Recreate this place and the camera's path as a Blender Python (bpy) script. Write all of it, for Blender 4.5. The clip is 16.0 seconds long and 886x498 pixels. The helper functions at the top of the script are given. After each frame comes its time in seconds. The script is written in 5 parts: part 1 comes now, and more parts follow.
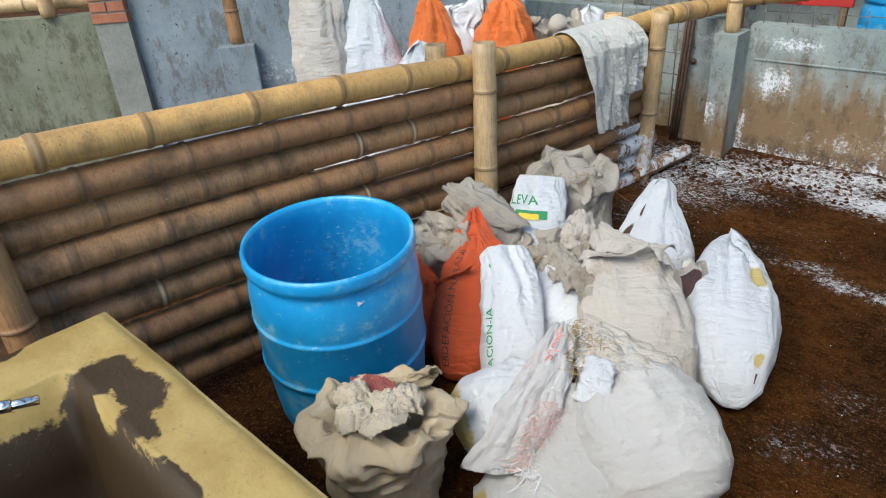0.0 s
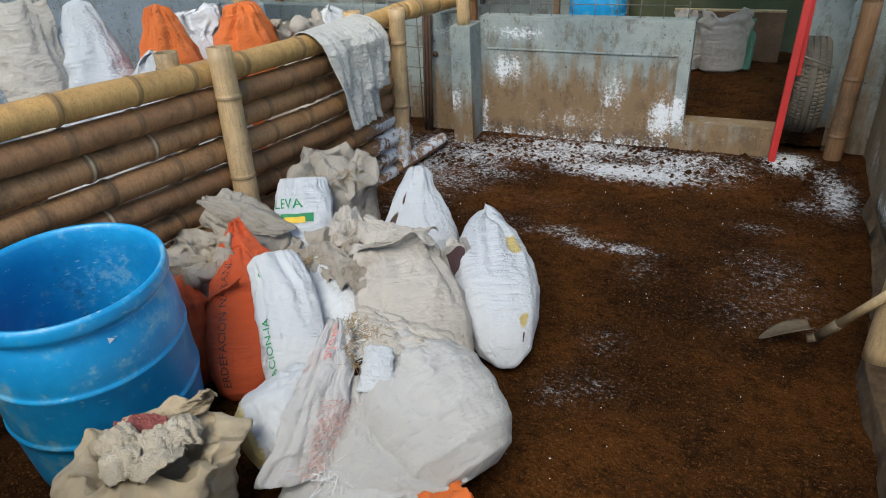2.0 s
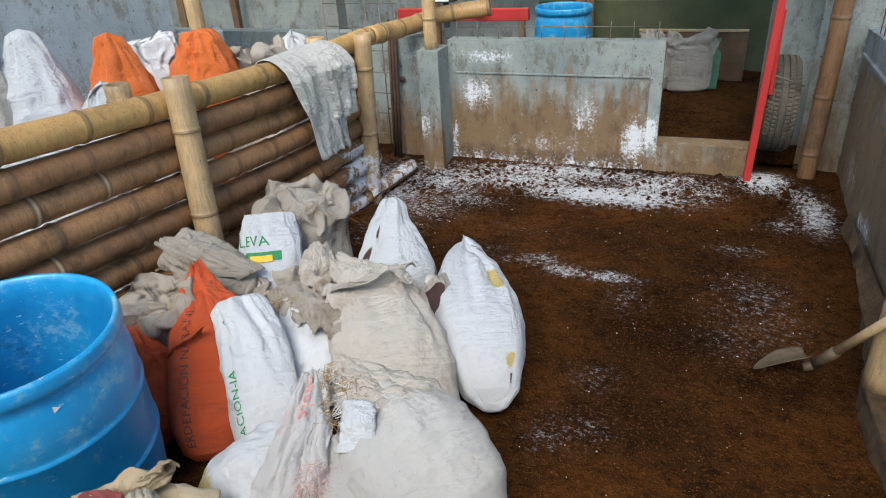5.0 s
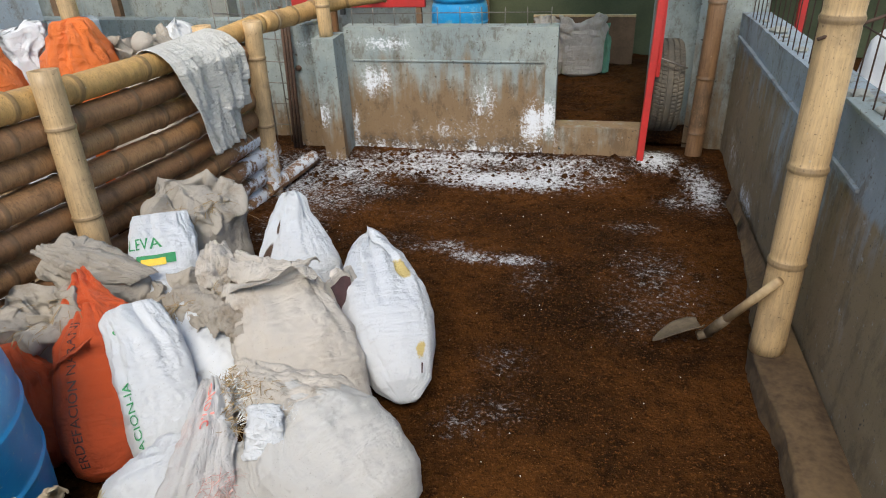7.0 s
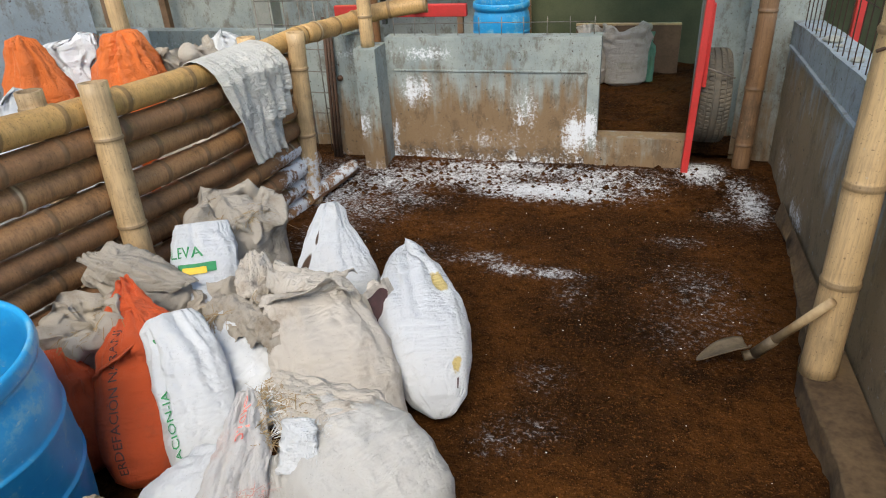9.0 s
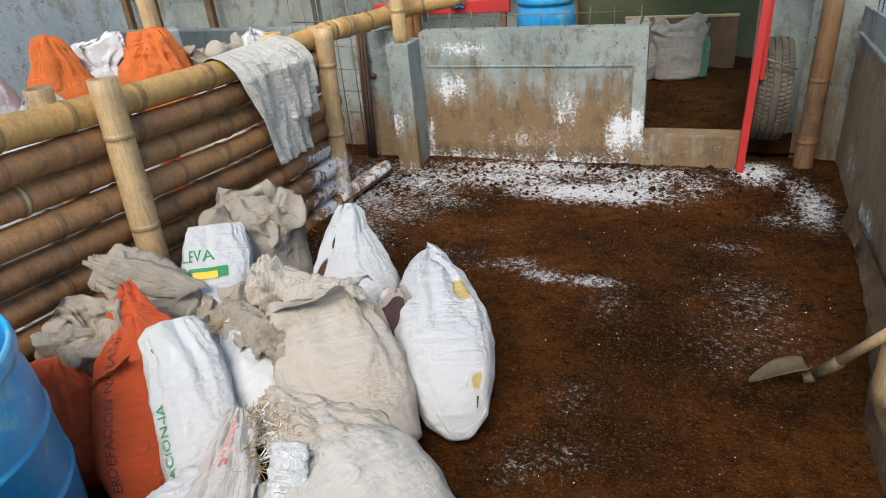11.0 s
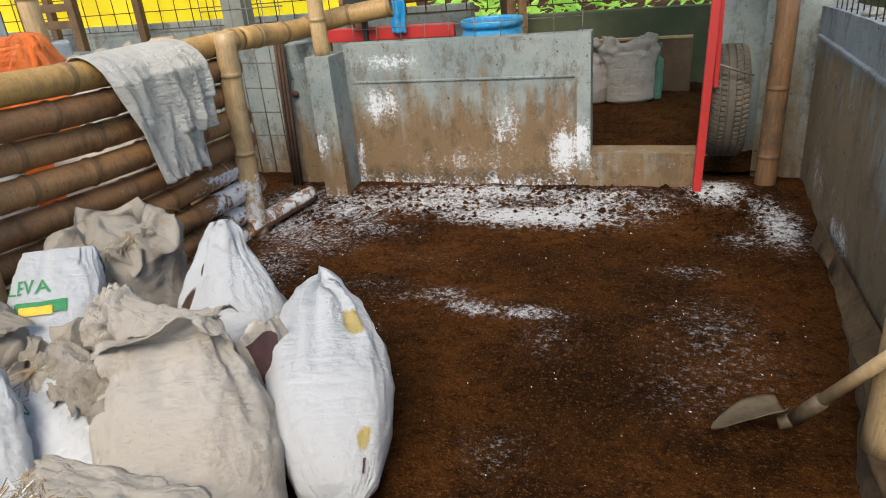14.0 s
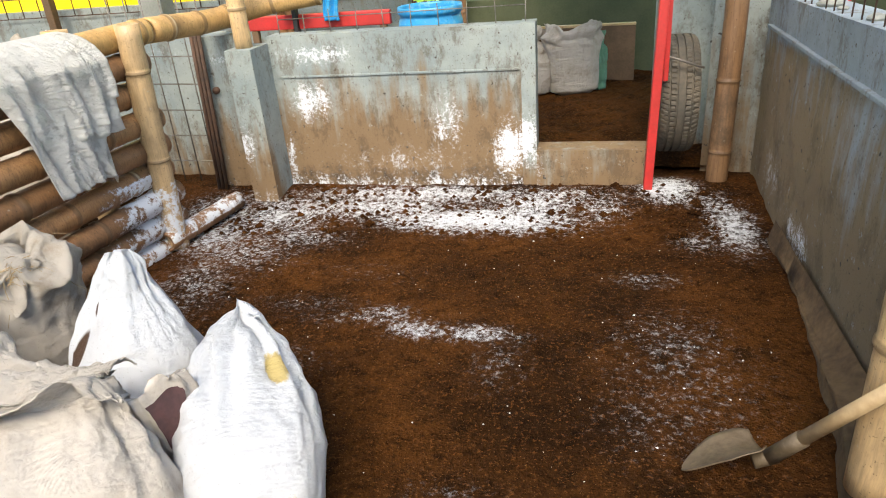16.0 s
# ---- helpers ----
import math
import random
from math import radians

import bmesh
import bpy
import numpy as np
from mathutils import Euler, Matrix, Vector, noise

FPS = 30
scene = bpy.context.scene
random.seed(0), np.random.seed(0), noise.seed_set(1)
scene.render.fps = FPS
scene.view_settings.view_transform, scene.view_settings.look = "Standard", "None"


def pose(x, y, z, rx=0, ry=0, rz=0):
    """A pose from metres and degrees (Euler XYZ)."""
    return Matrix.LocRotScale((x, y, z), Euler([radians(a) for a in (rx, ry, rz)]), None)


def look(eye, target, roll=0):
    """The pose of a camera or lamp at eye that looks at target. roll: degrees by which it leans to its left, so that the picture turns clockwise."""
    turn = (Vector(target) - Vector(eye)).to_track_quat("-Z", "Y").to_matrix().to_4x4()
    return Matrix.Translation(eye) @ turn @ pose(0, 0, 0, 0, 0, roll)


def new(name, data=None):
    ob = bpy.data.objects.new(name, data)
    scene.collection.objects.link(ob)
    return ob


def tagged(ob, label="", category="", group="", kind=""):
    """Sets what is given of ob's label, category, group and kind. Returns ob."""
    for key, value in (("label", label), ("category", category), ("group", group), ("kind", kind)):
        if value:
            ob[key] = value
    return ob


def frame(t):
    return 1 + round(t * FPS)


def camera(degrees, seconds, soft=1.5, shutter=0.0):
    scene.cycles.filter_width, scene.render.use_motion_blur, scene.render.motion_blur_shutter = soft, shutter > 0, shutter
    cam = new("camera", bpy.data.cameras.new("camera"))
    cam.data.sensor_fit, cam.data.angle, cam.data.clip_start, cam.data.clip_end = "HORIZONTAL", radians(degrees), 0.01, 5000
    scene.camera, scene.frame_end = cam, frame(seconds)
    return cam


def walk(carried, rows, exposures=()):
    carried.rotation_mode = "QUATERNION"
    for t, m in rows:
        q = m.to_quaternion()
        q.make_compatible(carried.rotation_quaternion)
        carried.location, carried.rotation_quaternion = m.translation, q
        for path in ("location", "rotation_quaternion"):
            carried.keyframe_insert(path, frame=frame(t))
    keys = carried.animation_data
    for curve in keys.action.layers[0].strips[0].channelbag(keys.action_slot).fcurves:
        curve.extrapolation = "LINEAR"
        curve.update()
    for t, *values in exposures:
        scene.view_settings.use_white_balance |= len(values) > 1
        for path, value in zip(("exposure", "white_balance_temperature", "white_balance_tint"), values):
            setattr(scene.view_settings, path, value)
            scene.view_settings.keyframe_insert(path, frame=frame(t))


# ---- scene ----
cam = camera(67.4, 16.0, 1.1)
PATH = [
    (0, (1.105, -0.406, 1.837), (-0.135, 0.835, 0.877), -4.1),
    (0.5, (1.144, -0.395, 1.841), (0.161, 1.031, 0.84), -0.5),
    (1, (1.145, -0.398, 1.809), (0.298, 1.087, 0.77), -0.7),
    (1.5, (1.161, -0.388, 1.797), (0.36, 1.119, 0.755), -2.4),
    (2, (1.186, -0.354, 1.801), (0.456, 1.228, 0.818), -3.4),
    (2.5, (1.183, -0.34, 1.799), (0.527, 1.278, 0.823), -2.8),
    (3, (1.174, -0.356, 1.795), (0.62, 1.302, 0.823), -0.1),
    (3.5, (1.168, -0.338, 1.792), (0.713, 1.36, 0.838), 0.6),
    (4, (1.142, -0.306, 1.793), (0.589, 1.35, 0.817), -2.4),
    (4.2, (1.125, -0.283, 1.784), (0.473, 1.351, 0.832), -3.8),
    (6.5, (1.058, -0.175, 1.775), (0.532, 1.513, 0.842), -2.6),
    (7, (1.094, -0.176, 1.77), (0.707, 1.526, 0.794), -2.5),
    (7.5, (1.113, -0.195, 1.778), (0.718, 1.527, 0.84), -2.7),
    (8, (1.1, -0.19, 1.775), (0.656, 1.525, 0.846), -2.7),
    (8.5, (1.099, -0.185, 1.769), (0.604, 1.507, 0.825), -4.0),
    (8.7, (1.094, -0.169, 1.782), (0.598, 1.52, 0.833), -3.6),
    (10.8, (1.079, 0.039, 1.703), (0.557, 1.708, 0.733), -3.6),
    (11, (1.141, 0.072, 1.682), (0.491, 1.715, 0.747), -5.4),
    (11.5, (1.184, 0.191, 1.445), (0.253, 1.779, 0.665), -5.6),
    (12, (1.229, 0.281, 1.387), (0.409, 1.909, 0.563), -5.3),
    (12.5, (1.182, 0.267, 1.407), (0.564, 2.022, 0.673), -3.5),
    (13, (1.133, 0.291, 1.397), (0.598, 2.023, 0.553), -4.9),
    (13.5, (1.187, 0.391, 1.384), (0.556, 2.102, 0.563), -5.2),
    (14, (1.242, 0.516, 1.362), (0.654, 2.246, 0.548), -5.2),
    (14.5, (1.223, 0.613, 1.351), (0.751, 2.362, 0.503), -7.8),
    (15, (1.161, 0.664, 1.356), (0.943, 2.443, 0.468), -4.6),
    (15.5, (1.134, 0.726, 1.353), (0.665, 2.447, 0.449), -4.1),
    (16, (1.191, 0.793, 1.364), (0.762, 2.543, 0.496), -4.8),
]
walk(cam, [(t, look(eye, target, roll)) for t, eye, target, roll in PATH],
     [(0, 1.3, 6600, 4), (2, 1.0, 6600, 4), (3, 0.88, 6600, 4), (3.5, 0.95, 6600, 4), (6.5, 1.25, 6800, 7), (7, 1.25, 6900, 7), (11.5, 1.3, 7100, 7), (13, 1.2, 7200, 7), (14.5, 1.38, 7350, 8), (16, 1.9, 7450, 8)])

# ---- light ----
world = bpy.data.worlds.new("world")
scene.world = world
world.use_nodes = True
wn = world.node_tree.nodes
sky = wn.new("ShaderNodeTexSky")
sky.sky_type, sky.sun_disc, sky.sun_elevation, sky.sun_rotation = "NISHITA", False, radians(52), radians(179)
world.node_tree.links.new(sky.outputs[0], wn["Background"].inputs[0])
wn["Background"].inputs[1].default_value = 0.125
sun = new("sun", bpy.data.lights.new("sun", "SUN"))
sun.data.energy, sun.data.angle, sun.data.color = 2.1, radians(38), (1, 0.96, 0.9)
sun.matrix_world = look((0.1, -4.65, 6), (0, 0, 0))

# ---- materials ----


class Nodes:
    """A small hand for node trees."""

    def __init__(self, name):
        self.mat = bpy.data.materials.new(name)
        self.mat.use_nodes = True
        self.t = self.mat.node_tree
        self.bsdf = self.t.nodes["Principled BSDF"]
        self.co = self.t.nodes.new("ShaderNodeTexCoord").outputs["Object"]

    def link(self, a, b):
        self.t.links.new(a, b)

    def world_co(self):
        return self.t.nodes.new("ShaderNodeNewGeometry").outputs["Position"]

    def noise(self, scale, detail=5.0, rough=0.6, co=None, stretch=None):
        n = self.t.nodes.new("ShaderNodeTexNoise")
        n.inputs["Scale"].default_value, n.inputs["Detail"].default_value, n.inputs["Roughness"].default_value = scale, detail, rough
        co = co or self.co
        if stretch:
            m = self.t.nodes.new("ShaderNodeMapping")
            m.inputs["Scale"].default_value = stretch
            self.link(co, m.inputs[0])
            co = m.outputs[0]
        self.link(co, n.inputs["Vector"])
        return n.outputs["Fac"]

    def ramp(self, fac, lo, hi, a=0.0, b=1.0):
        n = self.t.nodes.new("ShaderNodeMapRange")
        for i, v in enumerate((lo, hi, a, b), 1):
            n.inputs[i].default_value = v
        n.interpolation_type = "SMOOTHSTEP"
        self.link(fac, n.inputs[0])
        return n.outputs[0]

    def math(self, op, a, b):
        n = self.t.nodes.new("ShaderNodeMath")
        n.operation = op
        n.use_clamp = False
        for i, v in enumerate((a, b)):
            if isinstance(v, (int, float)):
                n.inputs[i].default_value = v
            else:
                self.link(v, n.inputs[i])
        return n.outputs[0]

    def mix(self, fac, a, b):
        n = self.t.nodes.new("ShaderNodeMix")
        n.data_type = "RGBA"
        for sock, v in ((n.inputs[0], fac), (n.inputs[6], a), (n.inputs[7], b)):
            if isinstance(v, tuple):
                sock.default_value = (*v, 1)
            elif isinstance(v, (int, float)):
                sock.default_value = v
            else:
                self.link(v, sock)
        return n.outputs[2]

    def attr(self, name):
        n = self.t.nodes.new("ShaderNodeAttribute")
        n.attribute_name = name
        return n.outputs["Fac"]

    def rand(self):
        return self.t.nodes.new("ShaderNodeObjectInfo").outputs["Random"]

    def done(self, colour, rough=0.7, bump=None, strength=0.3, dist=0.01, metal=0.0):
        if isinstance(colour, tuple):
            self.bsdf.inputs["Base Color"].default_value = (*colour, 1)
        else:
            self.link(colour, self.bsdf.inputs["Base Color"])
        if isinstance(rough, (int, float)):
            self.bsdf.inputs["Roughness"].default_value = rough
        else:
            self.link(rough, self.bsdf.inputs["Roughness"])
        self.bsdf.inputs["Metallic"].default_value = metal
        if bump is not None:
            b = self.t.nodes.new("ShaderNodeBump")
            b.inputs["Strength"].default_value, b.inputs["Distance"].default_value = strength, dist
            self.link(bump, b.inputs["Height"])
            self.link(b.outputs[0], self.bsdf.inputs["Normal"])
        return self.mat


def plain(name, c1, c2, scale=6.0, rough=0.7, bump=0.25, metal=0.0, fine=60.0):
    k = Nodes(name)
    a, b = k.noise(scale, 4), k.noise(fine, 3)
    fac = k.ramp(k.math("ADD", k.math("MULTIPLY", a, 0.7), k.math("MULTIPLY", b, 0.3)), 0.32, 0.68)
    return k.done(k.mix(fac, c1, c2), rough, b, bump, 0.004, metal)


def soil_mat(name):
    k = Nodes(name)
    co = k.world_co()
    big, mid, fine = k.noise(1.3, 4, 0.6, co), k.noise(15, 6, 0.75, co), k.noise(70, 4, 0.7, co)
    brown = k.mix(k.ramp(big, 0.35, 0.65), (0.094, 0.034, 0.0078), (0.027, 0.0105, 0.0033))
    brown = k.mix(k.ramp(mid, 0.45, 0.7, 0, 0.7), brown, (0.006, 0.003, 0.0016))
    brown = k.mix(k.ramp(k.noise(4.5, 5, 0.7, co), 0.5, 0.72, 0, 0.75), brown, (0.011, 0.005, 0.002))
    brown = k.mix(k.ramp(fine, 0.54, 0.66), brown, (0.14, 0.056, 0.016))
    brown = k.mix(k.ramp(k.noise(42, 5, 0.75, co), 0.52, 0.62, 0, 0.5), brown, (0.007, 0.003, 0.0015))
    brown = k.mix(k.ramp(k.noise(170, 2, 0.6, co), 0.66, 0.71, 0, 0.8), brown, (0.26, 0.14, 0.06))
    lime = k.math("ADD", k.attr("lime"), k.math("MULTIPLY", k.math("SUBTRACT", k.noise(34, 7, 0.85, co), 0.5), 3.4))
    lime = k.math("ADD", lime, k.math("MULTIPLY", k.math("SUBTRACT", fine, 0.5), 1.2))
    col = k.mix(k.math("MULTIPLY", k.ramp(lime, 0.30, 0.95), k.ramp(k.attr("lime"), 0.03, 0.5)), brown, (0.64, 0.66, 0.70))
    k.bsdf.inputs["Specular IOR Level"].default_value = 0.05
    return k.done(col, k.ramp(mid, 0.3, 0.7, 0.7, 0.95), k.math("ADD", k.math("MULTIPLY", mid, 1.2), k.math("MULTIPLY", fine, 0.6)), 0.9, 0.035)


def plaster_mat(name, top, band, low):
    """Cement render with damp brown soiling (attribute dirt) and splashed lime (attribute lime)."""
    k = Nodes(name)
    co = k.world_co()
    big, mid, fine = k.noise(2.2, 5, 0.65, co), k.noise(11, 6, 0.7, co), k.noise(90, 3, 0.6, co)
    drip = k.noise(16, 4, 0.6, co, (1, 1, 0.12))
    col = k.mix(k.ramp(big, 0.35, 0.65), top, band)
    col = k.mix(k.ramp(mid, 0.52, 0.75, 0, 0.5), col, (0.12, 0.13, 0.11))
    d = k.math("ADD", k.attr("dirt"), k.math("MULTIPLY", k.math("SUBTRACT", k.math("ADD", big, drip), 1.0), 1.1))
    col = k.mix(k.ramp(d, 0.25, 0.75), col, low)
    col = k.mix(k.ramp(k.math("ADD", k.attr("dirt"), k.math("SUBTRACT", mid, 0.5)), 1.25, 1.6), col, (0.03, 0.018, 0.01))
    col = k.mix(k.ramp(k.noise(30, 3, 0.6, co), 0.66, 0.71), col, (0.06, 0.05, 0.04))
    col = k.mix(k.ramp(k.noise(85, 3, 0.65, co), 0.62, 0.68, 0, 0.7), col, (0.08, 0.06, 0.04))
    col = k.mix(k.ramp(k.noise(7, 7, 0.8, co, (1, 1, 0.5)), 0.5, 0.62, 0, 0.55), col, tuple(0.45 * v for v in low))
    col = k.mix(k.ramp(k.noise(22, 5, 0.75, co), 0.6, 0.7, 0, 0.4), col, tuple(min(1, 1.5 * v) for v in top))
    lime = k.math("ADD", k.attr("lime"), k.math("MULTIPLY", k.math("SUBTRACT", k.noise(48, 8, 0.85, co), 0.5), 4.2))
    lime = k.math("ADD", lime, k.math("MULTIPLY", k.math("SUBTRACT", drip, 0.5), 1.6))
    lime = k.math("ADD", lime, k.math("MULTIPLY", k.math("SUBTRACT", mid, 0.5), 1.6))
    col = k.mix(k.math("MULTIPLY", k.ramp(lime, 0.4, 0.9), k.ramp(k.attr("lime"), 0.06, 0.6)), col, (0.68, 0.7, 0.74))
    return k.done(col, 0.85, k.math("ADD", mid, k.math("MULTIPLY", fine, 0.4)), 0.35, 0.012)


def bamboo_mat(name, c1, c2, grime):
    k = Nodes(name)
    streak = k.noise(9, 5, 0.7, None, (14, 14, 0.8))
    blot = k.noise(5, 5, 0.65)
    tone = k.mix(k.rand(), c1, c2)
    tone = k.mix(k.ramp(streak, 0.4, 0.7, 0, 0.6), tone, tuple(v * 0.55 for v in c2))
    tone = k.mix(k.ramp(blot, 0.5, 0.72, 0, grime), tone, (0.07, 0.045, 0.025))
    pale = k.noise(38, 4, 0.7)
    tone = k.mix(k.ramp(pale, 0.66, 0.74, 0, 0.6), tone, (0.5, 0.45, 0.36))
    dark = k.noise(2.4, 5, 0.7, None, (3, 3, 1))
    tone = k.mix(k.ramp(dark, 0.46, 0.66, 0, 0.75 * grime), tone, tuple(0.28 * v for v in c2))
    tone = k.mix(k.ramp(k.noise(120, 2, 0.6), 0.64, 0.7, 0, 0.6), tone, (0.05, 0.03, 0.015))
    tone = k.mix(k.ramp(k.attr("node"), 0.1, 0.5, 0, 0.6), tone, (0.1, 0.06, 0.03))
    tone = k.mix(k.ramp(k.attr("node"), 0.75, 0.95, 0, 0.7), tone, (0.52, 0.42, 0.28))
    lime = k.math("ADD", k.attr("lime"), k.math("MULTIPLY", k.math("SUBTRACT", k.noise(18, 6, 0.75), 0.5), 2.2))
    tone = k.mix(k.math("MULTIPLY", k.ramp(lime, 0.45, 0.7), k.ramp(k.attr("lime"), 0.05, 0.3)), tone, (0.75, 0.77, 0.8))
    return k.done(tone, k.ramp(blot, 0.3, 0.7, 0.35, 0.7), k.math("ADD", streak, pale), 0.25, 0.004)


def sack_mat(name, base, dirt, soil=0.5, gloss=0.5):
    """Woven plastic sacking: fine weave, smudges of soil, creases."""
    k = Nodes(name)
    w1, w2 = (k.t.nodes.new("ShaderNodeTexWave") for _ in range(2))
    uv = k.t.nodes.new("ShaderNodeUVMap").outputs[0]
    for w, d in ((w1, "X"), (w2, "Y")):
        w.bands_direction = d
        w.inputs["Scale"].default_value = 480
        w.inputs["Distortion"].default_value = 0.6
        k.link(uv, w.inputs["Vector"])
    weave = k.math("ADD", w1.outputs["Fac"], w2.outputs["Fac"])
    big, mid, fine = k.noise(4.5, 5, 0.65), k.noise(16, 6, 0.75), k.noise(60, 4, 0.7)
    ridge = k.math("ABSOLUTE", k.math("SUBTRACT", k.noise(6, 3, 0.55, uv, (1.2, 3.2, 1)), 0.5), 0)
    ridge2 = k.math("ABSOLUTE", k.math("SUBTRACT", k.noise(14, 3, 0.5, uv, (2.4, 0.9, 1)), 0.5), 0)
    crease = k.math("ADD", k.math("MULTIPLY", ridge, 2.2), k.math("MULTIPLY", ridge2, 1.6))
    m = k.math("ADD", k.math("MULTIPLY", big, 0.6), k.math("MULTIPLY", mid, 0.4))
    col = k.mix(k.ramp(m, 0.62 - 0.25 * soil, 0.85 - 0.25 * soil, 0, 0.9), base, dirt)
    col = k.mix(k.ramp(fine, 0.62, 0.75, 0, 0.45 * soil + 0.1), col, tuple(v * 0.5 for v in dirt))
    col = k.mix(k.ramp(k.attr("hole"), 0.4, 0.6), col, (0.09, 0.05, 0.03))
    col = k.mix(k.ramp(k.math("ADD", k.attr("tint"), k.math("MULTIPLY", k.math("SUBTRACT", mid, 0.5), 1.2)), 0.4, 0.6, 0, 0.8), col, (0.62, 0.43, 0.05))
    h = k.math("ADD", k.math("MULTIPLY", weave, 0.025), k.math("ADD", k.math("MULTIPLY", crease, 0.7), k.math("MULTIPLY", mid, 0.5)))
    col = k.mix(k.ramp(k.noise(150, 2, 0.5), 0.68, 0.73, 0, 0.3), col, tuple(v * 0.6 for v in dirt))
    return k.done(col, gloss, h, 0.85, 0.026)


M = {}
M["soil"] = soil_mat("soil")
M["plaster"] = plaster_mat("plaster", (0.31, 0.34, 0.32), (0.21, 0.25, 0.25), (0.20, 0.13, 0.07))
M["bluegrey"] = plaster_mat("bluegrey plaster", (0.27, 0.32, 0.36), (0.20, 0.24, 0.27), (0.21, 0.155, 0.09))
M["green_plaster"] = plaster_mat("mossy plaster", (0.22, 0.23, 0.17), (0.15, 0.165, 0.11), (0.1, 0.09, 0.05))
M["footing"] = plain("muddy cement footing", (0.055, 0.031, 0.014), (0.14, 0.088, 0.042), 5, 0.9, 0.8, 0.0, 40)
M["block"] = plain("block", (0.30, 0.30, 0.27), (0.18, 0.19, 0.17), 3, 0.9, 0.4)
M["bamboo"] = bamboo_mat("bamboo", (0.41, 0.215, 0.095), (0.29, 0.145, 0.065), 0.8)
M["bamboo_dark"] = bamboo_mat("dark bamboo", (0.22, 0.12, 0.06), (0.17, 0.09, 0.045), 0.8)
M["bamboo_pale"] = bamboo_mat("pale bamboo", (0.60, 0.40, 0.20), (0.52, 0.36, 0.2), 0.45)
M["bamboo_gold"] = bamboo_mat("golden bamboo", (0.56, 0.33, 0.11), (0.50, 0.30, 0.12), 0.5)
M["cement_yellow"] = plain("wet yellowish cement", (0.42, 0.31, 0.13), (0.30, 0.21, 0.08), 4, 0.6, 0.3)
M["white_sack"] = sack_mat("white sacking", (0.74, 0.76, 0.79), (0.42, 0.37, 0.31), 0.15, 0.42)
M["dirty_sack"] = sack_mat("soiled white sacking", (0.64, 0.58, 0.51), (0.34, 0.25, 0.17), 0.45, 0.55)
M["grey_sack"] = sack_mat("grey sacking", (0.46, 0.41, 0.35), (0.26, 0.20, 0.14), 0.55, 0.7)
M["tan_sack"] = sack_mat("tan sacking", (0.60, 0.48, 0.32), (0.34, 0.26, 0.15), 0.4, 0.65)
M["orange_sack"] = sack_mat("orange sacking", (0.66, 0.105, 0.032), (0.42, 0.1, 0.05), 0.3, 0.38)
M["light_orange"] = sack_mat("light orange sacking", (0.80, 0.18, 0.035), (0.5, 0.14, 0.04), 0.2, 0.4)
M["dusty_white"] = sack_mat("dusty white sacking", (0.62, 0.60, 0.57), (0.36, 0.28, 0.19), 0.35, 0.5)
M["printed_sack"] = sack_mat("white sacking with pink smears", (0.68, 0.66, 0.65), (0.6, 0.36, 0.32), 0.35, 0.5)
M["pale_tan"] = sack_mat("pale tan sacking", (0.70, 0.60, 0.46), (0.42, 0.32, 0.2), 0.3, 0.65)
M["pink_sack"] = sack_mat("faded red sacking", (0.45, 0.12, 0.10), (0.3, 0.12, 0.1), 0.3, 0.6)
M["cloth"] = sack_mat("grey cloth", (0.64, 0.62, 0.58), (0.3, 0.26, 0.22), 0.45, 0.85)
M["rust"] = plain("rusty iron", (0.10, 0.05, 0.03), (0.05, 0.03, 0.02), 12, 0.8, 0.3)
M["wire"] = plain("galvanised wire", (0.24, 0.22, 0.20), (0.12, 0.10, 0.08), 20, 0.5, 0.1, 0.6)
M["red"] = plain("red painted timber", (0.55, 0.03, 0.03), (0.38, 0.03, 0.025), 5, 0.5, 0.2)
M["rubber"] = plain("dusty rubber", (0.055, 0.05, 0.042), (0.11, 0.09, 0.065), 9, 0.85, 0.3)
M["steel"] = plain("muddy steel", (0.17, 0.125, 0.08), (0.08, 0.055, 0.03), 12, 0.6, 0.2, 0.2)
M["handle"] = plain("worn ash wood", (0.5, 0.36, 0.2), (0.34, 0.22, 0.11), 8, 0.6, 0.2)
M["chrome"] = plain("chrome", (0.75, 0.75, 0.75), (0.6, 0.6, 0.6), 8, 0.18, 0.02, 1.0)
M["timber"] = plain("old brown timber", (0.17, 0.10, 0.055), (0.10, 0.06, 0.03), 7, 0.75, 0.3)
M["green_wall"] = plain("mossy dark wall", (0.10, 0.11, 0.055), (0.06, 0.075, 0.035), 3, 0.85, 0.3)
M["brick"] = plain("brick", (0.42, 0.16, 0.09), (0.3, 0.11, 0.06), 15, 0.85, 0.4)
M["black"] = plain("black plastic", (0.02, 0.02, 0.02), (0.035, 0.035, 0.035), 8, 0.5, 0.1)
M["label_white"] = plain("white label", (0.8, 0.8, 0.8), (0.7, 0.7, 0.7), 8, 0.6, 0.05)
M["ink_dark"] = plain("dark print", (0.06, 0.03, 0.03), (0.09, 0.04, 0.04), 30, 0.6, 0.05)
M["ink_green"] = plain("green print", (0.03, 0.28, 0.10), (0.03, 0.2, 0.08), 30, 0.6, 0.05)
M["ink_red"] = plain("red print", (0.75, 0.18, 0.14), (0.7, 0.3, 0.25), 30, 0.6, 0.05)
M["ink_brown"] = plain("brown print", (0.3, 0.07, 0.02), (0.25, 0.06, 0.02), 30, 0.6, 0.05)
